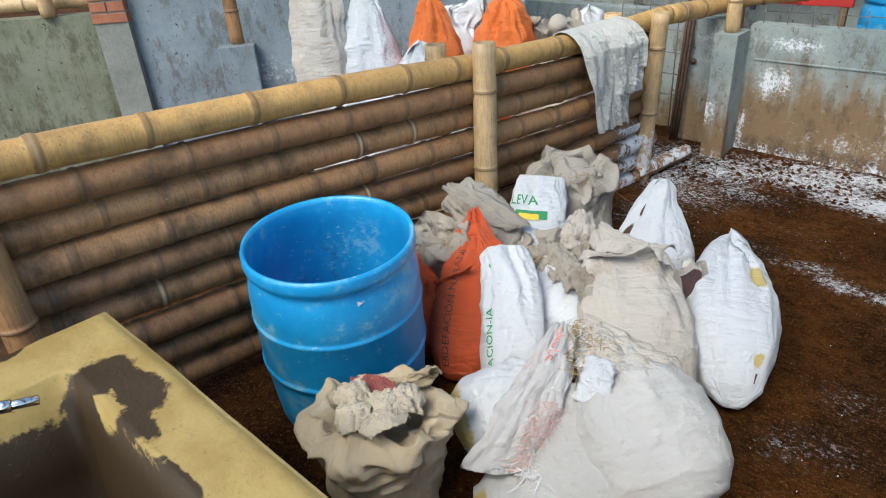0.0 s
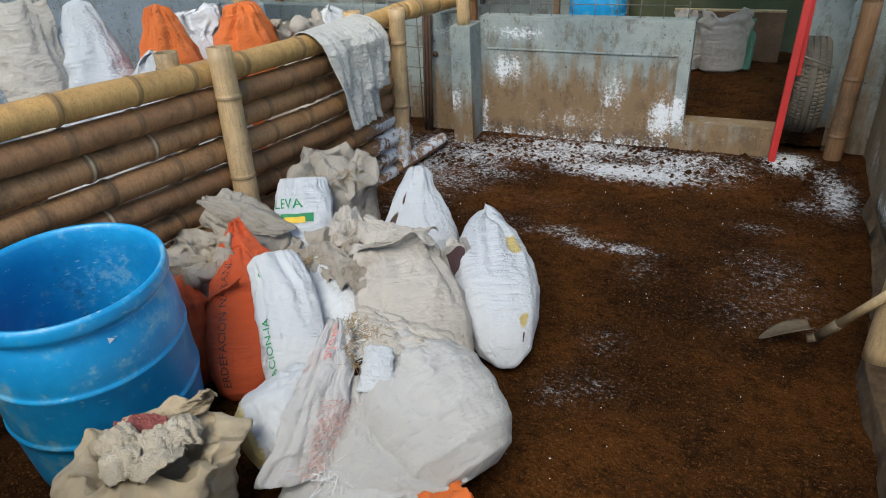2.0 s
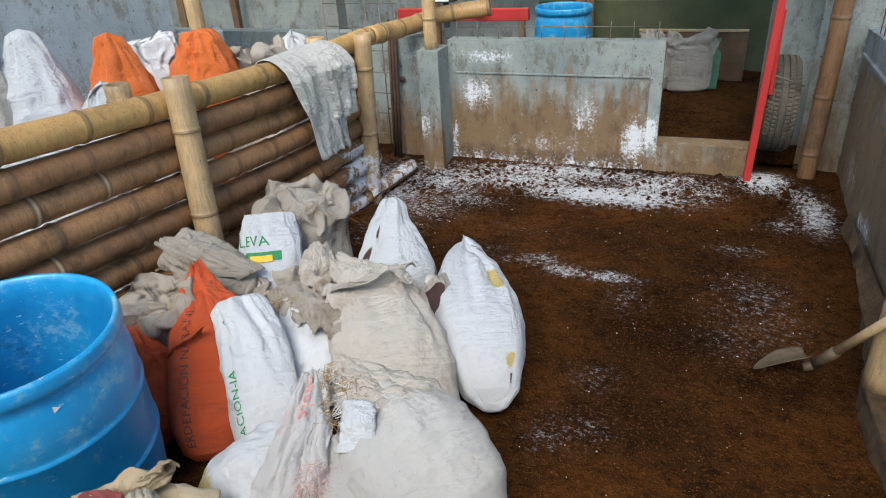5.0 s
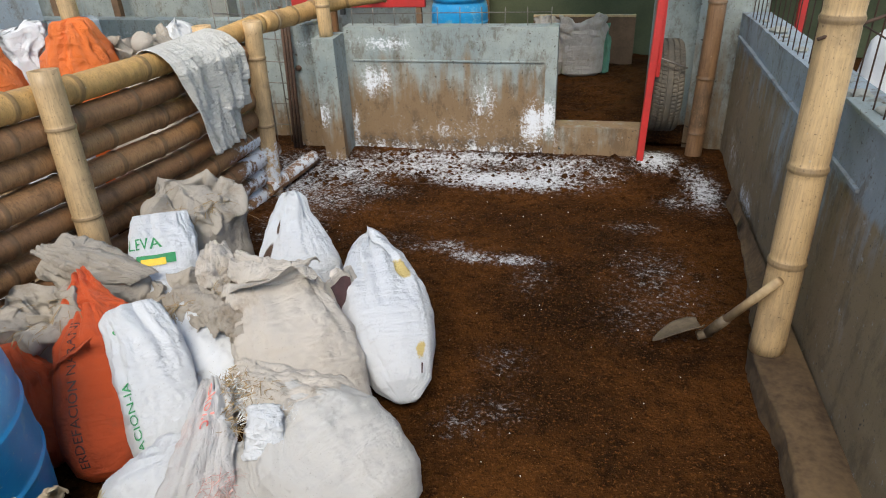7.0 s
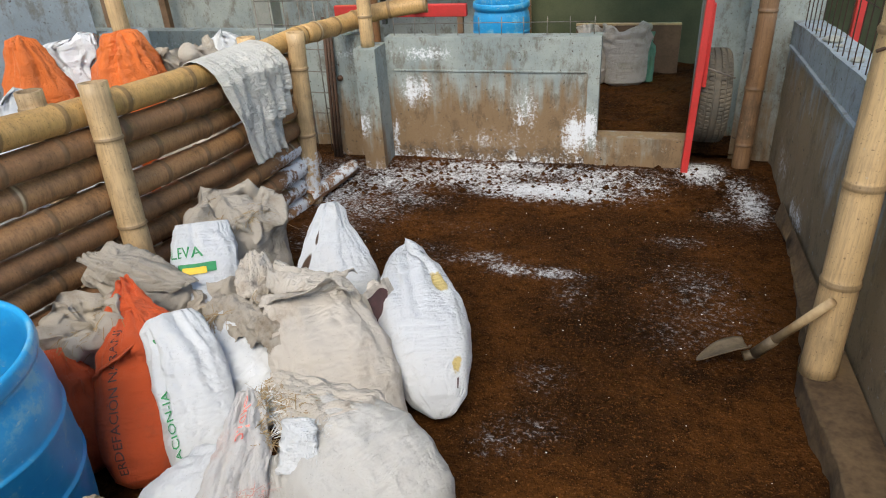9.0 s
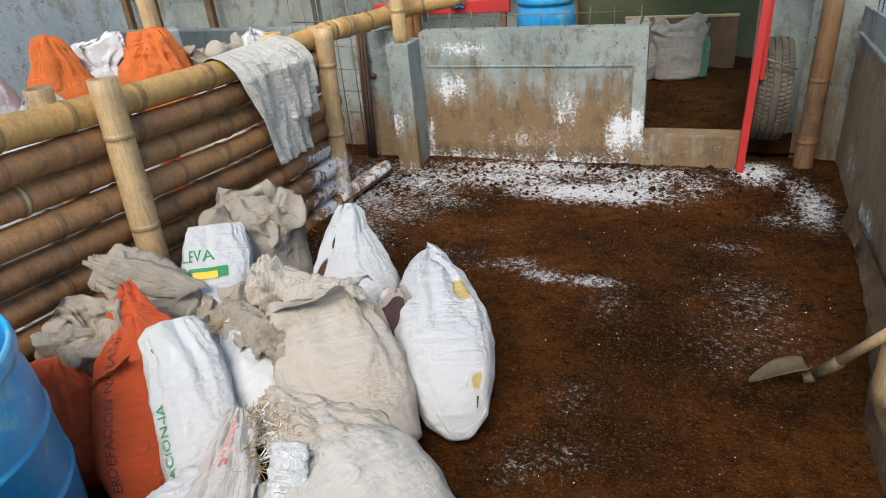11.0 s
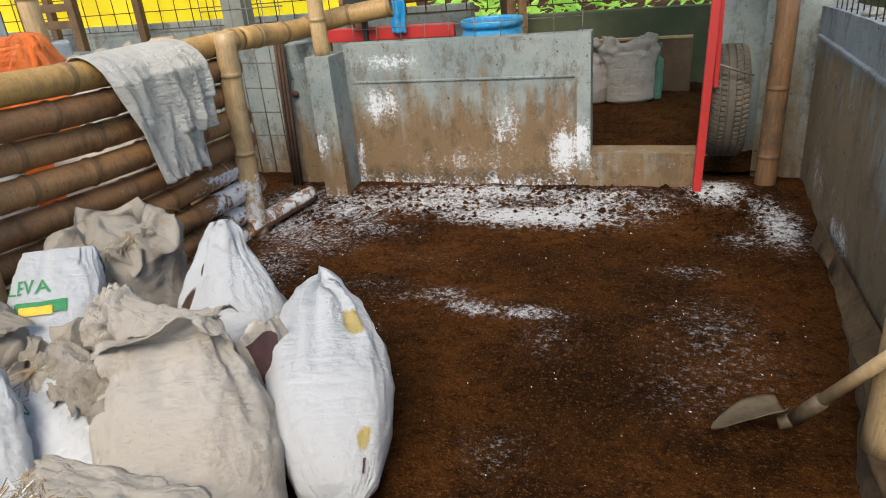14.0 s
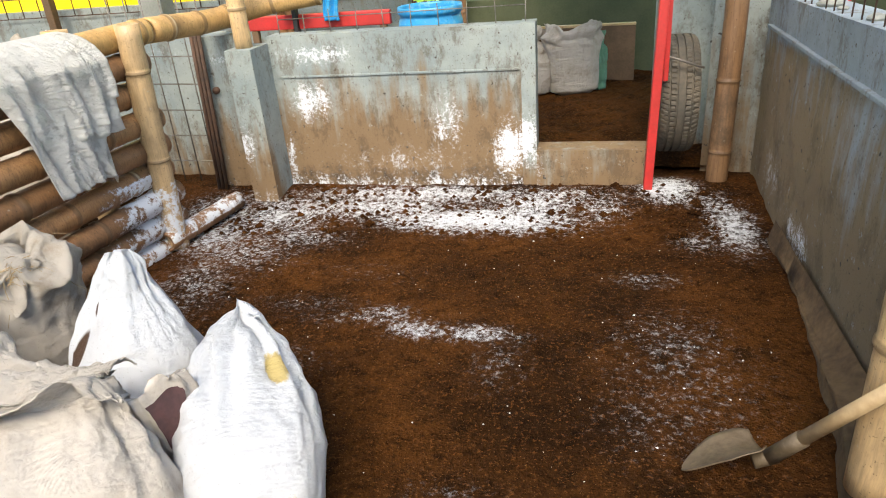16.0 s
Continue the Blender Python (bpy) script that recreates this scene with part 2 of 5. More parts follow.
M["ink_faded"] = plain("faded pink threads", (0.6, 0.33, 0.28), (0.65, 0.5, 0.46), 30, 0.7, 0.05)
M["ink_yellow"] = plain("yellow print", (0.8, 0.55, 0.05), (0.7, 0.45, 0.05), 30, 0.6, 0.05)
M["lime"] = plain("lime powder", (0.8, 0.82, 0.85), (0.68, 0.69, 0.7), 30, 0.95, 0.5)
M["straw"] = plain("dry straw", (0.42, 0.31, 0.17), (0.3, 0.2, 0.1), 30, 0.9, 0.2)
M["roof"] = plain("roof sheet", (0.45, 0.45, 0.44), (0.35, 0.34, 0.32), 3, 0.6, 0.1)


def blue_mat():
    k = Nodes("blue drum plastic")
    big, mid = k.noise(4, 5, 0.7), k.noise(17, 6, 0.75)
    col = k.mix(k.ramp(big, 0.3, 0.7), (0.008, 0.22, 0.50), (0.015, 0.30, 0.60))
    col = k.mix(k.ramp(k.math("ADD", k.math("MULTIPLY", big, 0.5), k.math("MULTIPLY", mid, 0.5)), 0.52, 0.62, 0, 0.6), col, (0.22, 0.42, 0.52))
    scuff = k.noise(26, 5, 0.7, None, (1, 1, 2.5))
    col = k.mix(k.ramp(scuff, 0.63, 0.68, 0, 0.7), col, (0.38, 0.5, 0.52))
    col = k.mix(k.ramp(k.noise(9, 6, 0.75), 0.6, 0.7, 0, 0.6), col, (0.03, 0.10, 0.2))
    return k.done(col, 0.36, mid, 0.15, 0.004)


def thin_mat(name, c1, c2):
    k = Nodes(name)
    t = k.t.nodes.new("ShaderNodeBsdfTranslucent")
    a = k.t.nodes.new("ShaderNodeAddShader")
    n = k.noise(1.2, 4)
    col = k.mix(k.ramp(n, 0.3, 0.7), c1, c2)
    k.done(col, 0.5, n, 0.2, 0.05)
    k.link(col, t.inputs[0])
    k.link(k.bsdf.outputs[0], a.inputs[0])
    k.link(t.outputs[0], a.inputs[1])
    k.link(a.outputs[0], k.t.nodes["Material Output"].inputs[0])
    return k.mat


M["blue"] = blue_mat()
M["tarp"] = thin_mat("yellow tarpaulin", (0.72, 0.5, 0.01), (0.8, 0.6, 0.02))
M["leaf"] = thin_mat("leaf", (0.22, 0.42, 0.08), (0.4, 0.55, 0.16))

# ---- mesh helpers ----


def part(name, bm, material, parent=None, label="", smooth=False):
    me = bpy.data.meshes.new(name)
    bm.to_mesh(me)
    bm.free()
    ob = new(name, me)
    me.materials.append(material)
    if smooth:
        me.polygons.foreach_set("use_smooth", [True] * len(me.polygons))
    if parent is not None:
        ob.parent = parent
    if label:
        ob["label"] = label
    return ob


def from_grid(name, pts, material, parent=None, close_u=False, attrs=(), uv=None, smooth=True, label=""):
    """A mesh over a grid of points (rows, columns, 3); attrs: name and one value a point."""
    rows, cols = pts.shape[:2]
    faces = []
    for i in range(rows - 1):
        for j in range(cols if close_u else cols - 1):
            k = (j + 1) % cols
            faces.append((i * cols + j, i * cols + k, (i + 1) * cols + k, (i + 1) * cols + j))
    me = bpy.data.meshes.new(name)
    me.from_pydata([tuple(p) for p in pts.reshape(-1, 3)], [], faces)
    for key, values in attrs:
        me.attributes.new(key, "FLOAT", "POINT").data.foreach_set("value", np.asarray(values, dtype=np.float32).ravel())
    if uv is not None:
        layer = me.uv_layers.new(name="UVMap")
        flat = uv.reshape(-1, 2)
        idx = np.empty(len(me.loops), dtype=np.int32)
        me.loops.foreach_get("vertex_index", idx)
        layer.data.foreach_set("uv", flat[idx].ravel())
    me.polygons.foreach_set("use_smooth", [smooth] * len(me.polygons))
    me.materials.append(material)
    me.update()
    ob = new(name, me)
    if parent is not None:
        ob.parent = parent
    if label:
        ob["label"] = label
    return ob


def box(bm, lo, hi, bevel=0.0):
    c = [(a + b) / 2 for a, b in zip(lo, hi)]
    s = [b - a for a, b in zip(lo, hi)]
    made = bmesh.ops.create_cube(bm, size=1, matrix=Matrix.Translation(c) @ Matrix.Diagonal((*s, 1)))
    if bevel:
        edges = list({e for v in made["verts"] for e in v.link_edges})
        bmesh.ops.bevel(bm, geom=edges, offset=bevel, segments=2, affect="EDGES", profile=0.6)


def boxed(name, lo, hi, material, parent=None, bevel=0.006, label=""):
    bm = bmesh.new()
    box(bm, lo, hi, bevel)
    return part(name, bm, material, parent, label)


def rod(bm, a, b, r, sides=8):
    a, b = Vector(a), Vector(b)
    m = Matrix.Translation((a + b) / 2) @ (b - a).to_track_quat("Z", "Y").to_matrix().to_4x4()
    bmesh.ops.create_cone(bm, segments=sides, radius1=r, radius2=r, depth=(b - a).length, cap_ends=True, matrix=m)


def rodded(name, a, b, r, material, parent=None, sides=8, label=""):
    bm = bmesh.new()
    rod(bm, a, b, r, sides)
    return part(name, bm, material, parent, label, True)


def thing(name, at, label, category, group="", kind=""):
    ob = new(name)
    ob.location = at
    return tagged(ob, label, category, group, kind)


def fbm(x, y, z):
    return noise.fractal(Vector((x, y, z)), 0.8, 2.0, 4)


def spots(x, y, table):
    """Largest of a few soft round or oblong patches at (x, y)."""
    out = np.zeros_like(x)
    for cx, cy, rx, ry, s in table:
        out = np.maximum(out, s * np.exp(-(((x - cx) / rx) ** 2 + ((y - cy) / ry) ** 2)))
    return out


def bamboo(name, way, r, material, parent, spacing=0.32, seed=0, lime=None, hollow=True, label=""):
    """A culm along a list of points, with swollen nodes, slight wander and a hollow end."""
    rnd = random.Random(seed)
    way = [np.array(p, float) for p in way]
    seg = np.array([np.linalg.norm(b - a) for a, b in zip(way, way[1:])])
    total = seg.sum()
    knots, s = [], rnd.uniform(0.05, spacing)
    while s < total:
        knots.append(s)
        s += spacing * rnd.uniform(0.8, 1.2)
    ss = sorted(set(np.linspace(0, total, max(3, int(total / 0.06)) + 1)) | {k + d for k in knots for d in (-0.022, -0.01, -0.003, 0.003, 0.01, 0.022) if 0 < k + d < total})
    cum = np.r_[0, np.cumsum(seg)]
    centre = np.array([[np.interp(s, cum, [p[i] for p in way]) for i in range(3)] for s in ss])
    for _ in range(6 if len(way) > 2 else 0):
        centre[1:-1] = (centre[:-2] + 2 * centre[1:-1] + centre[2:]) / 4
    ph = rnd.uniform(0, 99)
    centre += np.array([[0.006 * noise.noise(Vector((s * 1.3 + ph, i * 7.1, 0))) for i in range(3)] for s in ss])
    tang = np.gradient(centre, axis=0)
    tang /= np.linalg.norm(tang, axis=1)[:, None]
    up = np.array((0, 0, 1.0)) if abs(tang[0][2]) < 0.8 else np.array((1.0, 0, 0))
    sides = 20
    ang = np.linspace(0, 2 * np.pi, sides, endpoint=False)
    pts, node, lims = [], [], []
    for s, c, t in zip(ss, centre, tang):
        u = np.cross(up, t)
        u /= np.linalg.norm(u)
        v = np.cross(t, u)
        d = min((abs(s - k) for k in knots), default=1)
        swell = 0.09 * np.exp(-(d / 0.009) ** 2) - 0.05 * np.exp(-((d - 0.012) / 0.006) ** 2)
        rr = r * (1 + swell + 0.03 * noise.noise(Vector((s * 2, ph, 3))) - 0.06 * s / max(total, 1.5))
        pts.append([c + rr * (np.cos(a) * u + np.sin(a) * v) for a in ang])
        node.append([np.exp(-(d / 0.006) ** 2)] * sides)
        lims.append([(lime(p) if lime else 0.0) for p in pts[-1]])
    if hollow:
        for end, at in ((0, 0), (-1, len(pts))):
            ring = np.array(pts[end])
            c = ring.mean(0)
            t = tang[end] * (1 if end == 0 else -1)
            inner = [list(c + 0.72 * (ring - c)), list(c + 0.72 * (ring - c) + 0.03 * t), [c + 0.03 * t] * sides]
            for k in inner:
                if end == 0:
                    pts.insert(0, k), node.insert(0, [0.3] * sides), lims.insert(0, [0] * sides)
                else:
                    pts.append(k), node.append([0.3] * sides), lims.append([0] * sides)
    return from_grid(name, np.array(pts, float).reshape(len(pts), sides, 3), material, parent, True, (("node", np.array(node)), ("lime", np.array(lims))), label=label)


STYLES = {
    "tip": [(0, 0, 0, 0), (0.07, 0.0, 0.5, 0.5), (0.15, 0.05, 0.84, 0.84), (0.35, 0.25, 1, 1), (0.58, 0.53, 0.97, 0.95), (0.76, 0.74, 0.72, 0.62), (0.9, 0.9, 0.34, 0.24), (0.97, 0.98, 0.15, 0.09), (1, 1, 0, 0)],
    "tied": [(0, 0, 0, 0), (0.07, 0.0, 0.55, 0.55), (0.15, 0.06, 0.88, 0.88), (0.35, 0.28, 1, 1), (0.55, 0.52, 0.96, 0.94), (0.7, 0.7, 0.68, 0.62), (0.8, 0.8, 0.22, 0.2), (0.88, 0.87, 0.36, 0.26), (0.97, 0.98, 0.52, 0.12), (1, 1, 0.4, 0.0)],
    "open": [(0, 0, 0, 0), (0.06, 0.0, 0.6, 0.6), (0.14, 0.07, 0.92, 0.92), (0.4, 0.42, 1, 1), (0.6, 0.72, 0.97, 0.97), (0.72, 0.9, 0.9, 0.88), (0.8, 1.0, 0.74, 0.72), (0.88, 0.95, 0.52, 0.5), (0.95, 0.84, 0.34, 0.32), (1, 0.8, 0, 0)],
    "peak": [(0, 0, 0, 0), (0.07, 0.0, 0.55, 0.55), (0.15, 0.05, 0.9, 0.9), (0.32, 0.24, 1, 1), (0.5, 0.45, 0.9, 0.86), (0.66, 0.63, 0.66, 0.56), (0.82, 0.82, 0.36, 0.26), (0.94, 0.96, 0.2, 0.1), (0.99, 1, 0.14, 0.03), (1, 1, 0, 0)],
    "flat": [(0, 0, 0, 0), (0.07, 0.0, 0.55, 0.55), (0.16, 0.07, 0.9, 0.9), (0.4, 0.34, 1, 1), (0.62, 0.6, 0.98, 0.86), (0.8, 0.8, 0.92, 0.5), (0.93, 0.95, 0.86, 0.14), (0.98, 1, 0.84, 0.04), (1, 1, 0.7, 0.0)],
    "pillow": [(0, 0, 0.0, 0), (0.05, 0.01, 0.22, 0.12), (0.14, 0.09, 0.6, 0.5), (0.3, 0.27, 0.93, 0.92), (0.45, 0.44, 1, 1), (0.62, 0.61, 0.92, 0.86), (0.78, 0.78, 0.62, 0.5), (0.9, 0.91, 0.3, 0.2), (0.97, 0.98, 0.12, 0.07), (1, 1, 0, 0)],
    "fold": [(0, 0, 0, 0), (0.07, 0.0, 0.55, 0.55), (0.16, 0.07, 0.92, 0.92), (0.38, 0.33, 1, 1), (0.6, 0.58, 0.92, 0.8), (0.78, 0.78, 0.8, 0.45), (0.92, 0.94, 0.68, 0.16), (0.98, 1, 0.62, 0.05), (1, 1, 0.5, 0.0)],
    "round": [(0, 0, 0, 0), (0.05, 0.0, 0.42, 0.42), (0.12, 0.05, 0.74, 0.74), (0.25, 0.18, 0.95, 0.95), (0.42, 0.38, 1, 1), (0.6, 0.58, 0.93, 0.93), (0.75, 0.75, 0.72, 0.7), (0.88, 0.89, 0.42, 0.36), (0.96, 0.98, 0.22, 0.16), (1, 1, 0, 0)],
    "long": [(0, 0, 0, 0), (0.06, 0.0, 0.6, 0.55), (0.15, 0.06, 0.92, 0.9), (0.35, 0.3, 1, 1), (0.6, 0.58, 0.86, 0.86), (0.8, 0.8, 0.66, 0.62), (0.93, 0.95, 0.6, 0.5), (0.98, 1.0, 0.45, 0.3), (1, 1, 0, 0)],
    "bale": [(0, 0, 0.5, 0), (0.06, 0.01, 0.75, 0.3), (0.2, 0.13, 0.95, 0.82), (0.5, 0.5, 1, 1), (0.8, 0.87, 0.95, 0.82), (0.94, 0.99, 0.75, 0.3), (1, 1, 0.5, 0)],
}


class Sack:
    """A filled sack from base to top (both in the world), w and t half its width and thickness, face: the way its flat side looks."""

    def __init__(self, base, top, w, t, face, style="tied", seed=0, fold=0.02, lump=0.02, bend=(0, 0, 0), sq=2.6, floor=0.0):
        self.base, self.top, self.w, self.t = np.array(base, float), np.array(top, float), w, t
        axis = self.top - self.base
        self.n = axis / np.linalg.norm(axis)
        f = np.array(face, float)
        f -= self.n * (f @ self.n)
        self.f = f / np.linalg.norm(f)
        self.side = np.cross(self.n, self.f)
        self.tab = np.array(STYLES[style])
        self.style, self.seed, self.fold, self.lump, self.bend, self.sq, self.floor = style, seed, fold, lump, np.array(bend, float), sq, floor

    def at(self, u, v, lift=0.0):
        """The point at turn u (0 to 1, 0.25 faces 'face') and height v."""
        tab = self.tab
        h, w, t = (np.interp(v, tab[:, 0], tab[:, i]) for i in (1, 2, 3))
        a = 2 * np.pi * u
        ca, sa = np.cos(a), np.sin(a)
        e = 2 / self.sq
        x = np.sign(ca) * abs(ca) ** e
        y = np.sign(sa) * abs(sa) ** e
        neck = 1 if self.style in ("tied", "tip", "pillow") else 0.6
        s = self.seed * 13.7
        k = min(1.0, max(0.0, (v - 0.4) / 0.4)) * neck
        warp = noise.noise(Vector((ca + s, sa, v * 4))) * 0.5
        run = noise.noise(Vector((ca * 2.3 + s + warp, sa * 2.3, v * 1.4)))
        run2 = noise.noise(Vector((ca * 4.5 + s, sa * 4.5 + 5 + warp, v * 2.4)))
        ridge = (1 - 2.2 * abs(run)) * 0.7 + (1 - 2.2 * abs(run2)) * 0.35 - 0.45
        d = self.fold * k * ridge * 1.3
        body = noise.noise(Vector((ca * 1.4 + s, sa * 1.4, v * 3 + 9)))
        wr = noise.noise(Vector((ca * 2.0 + s + warp, sa * 2.0 + 3, v * 8 + run * 2)))
        wr2 = noise.noise(Vector((ca * 4 + s + run2, sa * 4, v * 22)))
        d += self.lump * (0.9 * body + 0.28 * (1 - 2.2 * abs(wr)) + 0.10 * (1 - 2.2 * abs(wr2)))
        crush = k * self.fold * (0.35 if self.style in ("tip", "pillow", "peak") else 0.8)
        if self.style == "open":
            c = min(1, max(0, (v - 0.5) / 0.2))
            crush = 0.055 * c
            h += c * 0.16 * noise.noise(Vector((ca * 1.6 + s, sa * 1.6 + 8, 1.5 + v * 2)))
        grow = max(0.0, min(1.0, w * 4))
        out = self.side * x * (self.w * w) + self.f * y * (self.t * t)
        ln = np.linalg.norm(out)
        rad = out / ln if ln > 1e-6 else out
        p = self.base + (self.top - self.base) * h + out + rad * (d * grow + lift) + self.bend * 4 * h * (1 - h)
        if crush > 0:
            q1, q2 = Vector(p * 6.5 + s), Vector(p * 15 + s)
            sharp = (1 - 2.4 * abs(noise.noise(q1))) + 0.5 * (1 - 2.4 * abs(noise.noise(q2)))
            p = p + rad * crush * 0.8 * sharp + np.array(noise.noise_vector(q1)) * crush * 0.9 + np.array(noise.noise_vector(q2)) * crush * 0.4
        if self.style in ("tied", "tip", "pillow", "peak", "flat") and v > 0.75:
            c = (v - 0.75) / 0.25
            p = p + self.f * 0.05 * c * noise.noise(Vector((s + 3, x * 1.7, v * 3))) + self.n * 0.05 * c * noise.noise(Vector((x * 2 + s, 2, 1)))
        if p[2] < self.floor + 0.004:
            p = p.copy()
            p[2] = self.floor + 0.004 + 0.05 * (p[2] - self.floor)
        return p

    def build(self, name, material, label, group="sacks", nu=96, nv=84, hole=None, tint=None):
        us, vs = np.linspace(0, 1, nu, endpoint=False), np.linspace(0, 1, nv)
        pts = np.array([[self.at(u, v) for u in us] for v in vs])
        uv = np.array([[(u * 2 * (self.w + self.t), v * np.linalg.norm(self.top - self.base)) for u in us] for v in vs])
        uu, vv = np.meshgrid(us, vs)
        at = []
        for key, sp in (("hole", hole), ("tint", tint)):
            at.append((key, spots(uu, vv, sp or [])))
        ob = from_grid(name, pts, material, None, True, at, uv)
        self.ob = tagged(ob, label, "sack", group)
        self.material = material
        return self

    def fray(self, u, v, n, size, material, seed, spread=0.06):
        """Loose threads sticking out of the skin round (u, v)."""
        rnd = random.Random(seed)
        vs, fs = [], []
        for _ in range(n):
            c = Vector(self.at((u + rnd.gauss(0, spread)) % 1, min(0.99, v + rnd.gauss(0, spread)), 0.002))
            d = Vector((rnd.gauss(0, 1), rnd.gauss(0, 1), rnd.gauss(0.3, 0.8))).normalized()
            w = d.cross(Vector((rnd.random(), rnd.random(), rnd.random()))).normalized() * rnd.uniform(0.0008, 0.0018)
            cur = Vector((rnd.gauss(0, 1), rnd.gauss(0, 1), -1.0)) * 0.5
            ln = size * rnd.uniform(0.4, 1.2)
            k = len(vs)
            for i in range(4):
                q = i / 3
                m = c + d * ln * q + cur * ln * q * q
                vs += [m - w, m + w]
            fs += [(k + 2 * i, k + 2 * i + 1, k + 2 * i + 3, k + 2 * i + 2) for i in range(3)]
        me = bpy.data.meshes.new("frayed_threads")
        me.from_pydata(vs, [], fs)
        me.materials.append(material)
        ob = new("frayed_threads", me)
        ob.parent = self.ob
        ob["label"], ob["kind"] = "loose frayed threads", "stuff"
        return self

    def rag(self, at, wide, deep, seed, amp=0.07, material=None, lean=(0, 0)):
        """The loose, crumpled upper cloth of the sack, lying in sharp folds round the point at."""
        n = 56
        s = seed * 5.3
        pts = np.zeros((n, n, 3))
        for i in range(n):
            for j in range(n):
                x, y = j / (n - 1) * 2 - 1, i / (n - 1) * 2 - 1
                r = math.hypot(x, y)
                k = 1 + 0.35 * noise.noise(Vector((x * 1.5 + s, y * 1.5, 4)))
                q = Vector((x * 1.25 + s, y * 1.25, s))
                q2 = q * 2.6
                z = 0.7 * amp * (1 - 2.2 * abs(noise.noise(q))) + 0.28 * amp * (1 - 2.4 * abs(noise.noise(q2))) - 0.9 * amp * r * r * 1.3
                w = noise.noise_vector(q * 1.3) * 1.8
                pts[i, j] = (at[0] + wide * x * k + 0.35 * amp * w[0] + lean[0] * z, at[1] + deep * y * k + 0.35 * amp * w[1] + lean[1] * z, max(0.02, at[2] + z))
        uv = np.stack(np.meshgrid(np.linspace(0, 2 * wide, n), np.linspace(0, 2 * deep, n)), -1)
        ob = from_grid("loose_cloth", pts, material or self.material, self.ob, False, (("hole", np.zeros((n, n))), ("tint", np.zeros((n, n)))), uv, label="crumpled loose sack cloth")
        ob.modifiers.new("thickness", "SOLIDIFY").thickness = 0.003
        return self

    def cord(self, v, material):
        """A cord knotted round the neck."""
        pts = [[self.at(u, v + dv, lift) for u in np.linspace(0, 1, 40, endpoint=False)] for dv, lift in ((-0.012, 0.0), (-0.006, 0.006), (0.006, 0.006), (0.012, 0.0))]
        from_grid("cord", np.array(pts), material, self.ob, True, label="knotted cord round the neck")
        return self

    def mark(self, name, u0, u1, v0, v1, material, label="", lift=0.005, n=10):
        """A printed patch that follows the sack's skin."""
        us, vs = np.linspace(u0, u1, n), np.linspace(v0, v1, n)
        pts = np.array([[self.at(u, v, lift) for u in us] for v in vs])
        return from_grid(name, pts, material, self.ob, label=label)

    def words(self, text, u0, v0, size, material, along="v", label=""):
        """Printed letters laid on the skin, running up the sack or round it."""
        cu = bpy.data.curves.new("print", "FONT")
        cu.body, cu.size, cu.resolution_u = text, 1.0, 2
        tmp = new("print", cu)
        me = bpy.data.meshes.new_from_object(tmp.evaluated_get(bpy.context.evaluated_depsgraph_get()))
        bpy.data.objects.remove(tmp)
        round_, tall = 2 * np.pi * (self.w + self.t) / 2, np.linalg.norm(self.top - self.base)
        for v in me.vertices:
            a, b = v.co.x * size, v.co.y * size
            if along == "v":
                u, h = u0 + b / round_, v0 + a / tall
            elif along == "down":
                u, h = u0 - b / round_, v0 - a / tall
            else:
                u, h = u0 - a / round_, v0 + b / tall
            v.co = Vector(self.at(u, h, 0.005))
        me.materials.append(material)
        ob = new("print", me)
        ob.parent = self.ob
        if label:
            ob["label"] = label
        return ob


# ---- structure ----
def wall_face(name, a, b, z0, z1, thick, material, dirt, lime, step=0.03, relief=0.004, top=None):
    """A rendered wall from a to b (plan); its face looks to the left of the way from b to a; the rest is a plain closed body."""
    a, b = np.array(a, float), np.array(b, float)
    ln = np.linalg.norm(b - a)
    d = (b - a) / ln
    nrm = np.array((d[1], -d[0]))
    ss, zz = np.linspace(0, ln, max(2, int(ln / step))), np.linspace(0, 1, max(2, int((z1 - z0) / step)))
    pts, dv, lv = [], [], []
    for q in zz:
        row = []
        for s in ss:
            h = z0 + q * ((top(s) if top else z1) - z0)
            off = relief * fbm(s * 3 + a[0], h * 3, a[1])
            p = a + d * s + nrm * off
            row.append((p[0], p[1], h))
            dv.append(dirt(s, h)), lv.append(lime(s, h))
        pts.append(row)
    pts = np.array(pts)
    back = pts[-1] - np.array((*(nrm * thick), 0))
    low = pts[0] - np.array((*(nrm * thick), 0))
    allp = np.concatenate([low[None], pts, back[None], low[None]])
    z = np.zeros((1, len(ss)))
    dv, lv = np.array(dv).reshape(len(zz), -1), np.array(lv).reshape(len(zz), -1)
    ob = from_grid(name, allp, material, None, False, (("dirt", np.concatenate([z, dv, dv[-1:], z])), ("lime", np.concatenate([z, lv, z, z]))), smooth=False)
    bm = bmesh.new()
    bm.from_mesh(ob.data)
    bmesh.ops.remove_doubles(bm, verts=bm.verts, dist=0.0005)
    bmesh.ops.holes_fill(bm, edges=[e for e in bm.edges if e.is_boundary])
    bmesh.ops.recalc_face_normals(bm, faces=bm.faces)
    bm.to_mesh(ob.data)
    bm.free()
    return ob


def lump(x, table):
    return max((s * math.exp(-((x - c) / w) ** 2) for c, w, s in table), default=0)


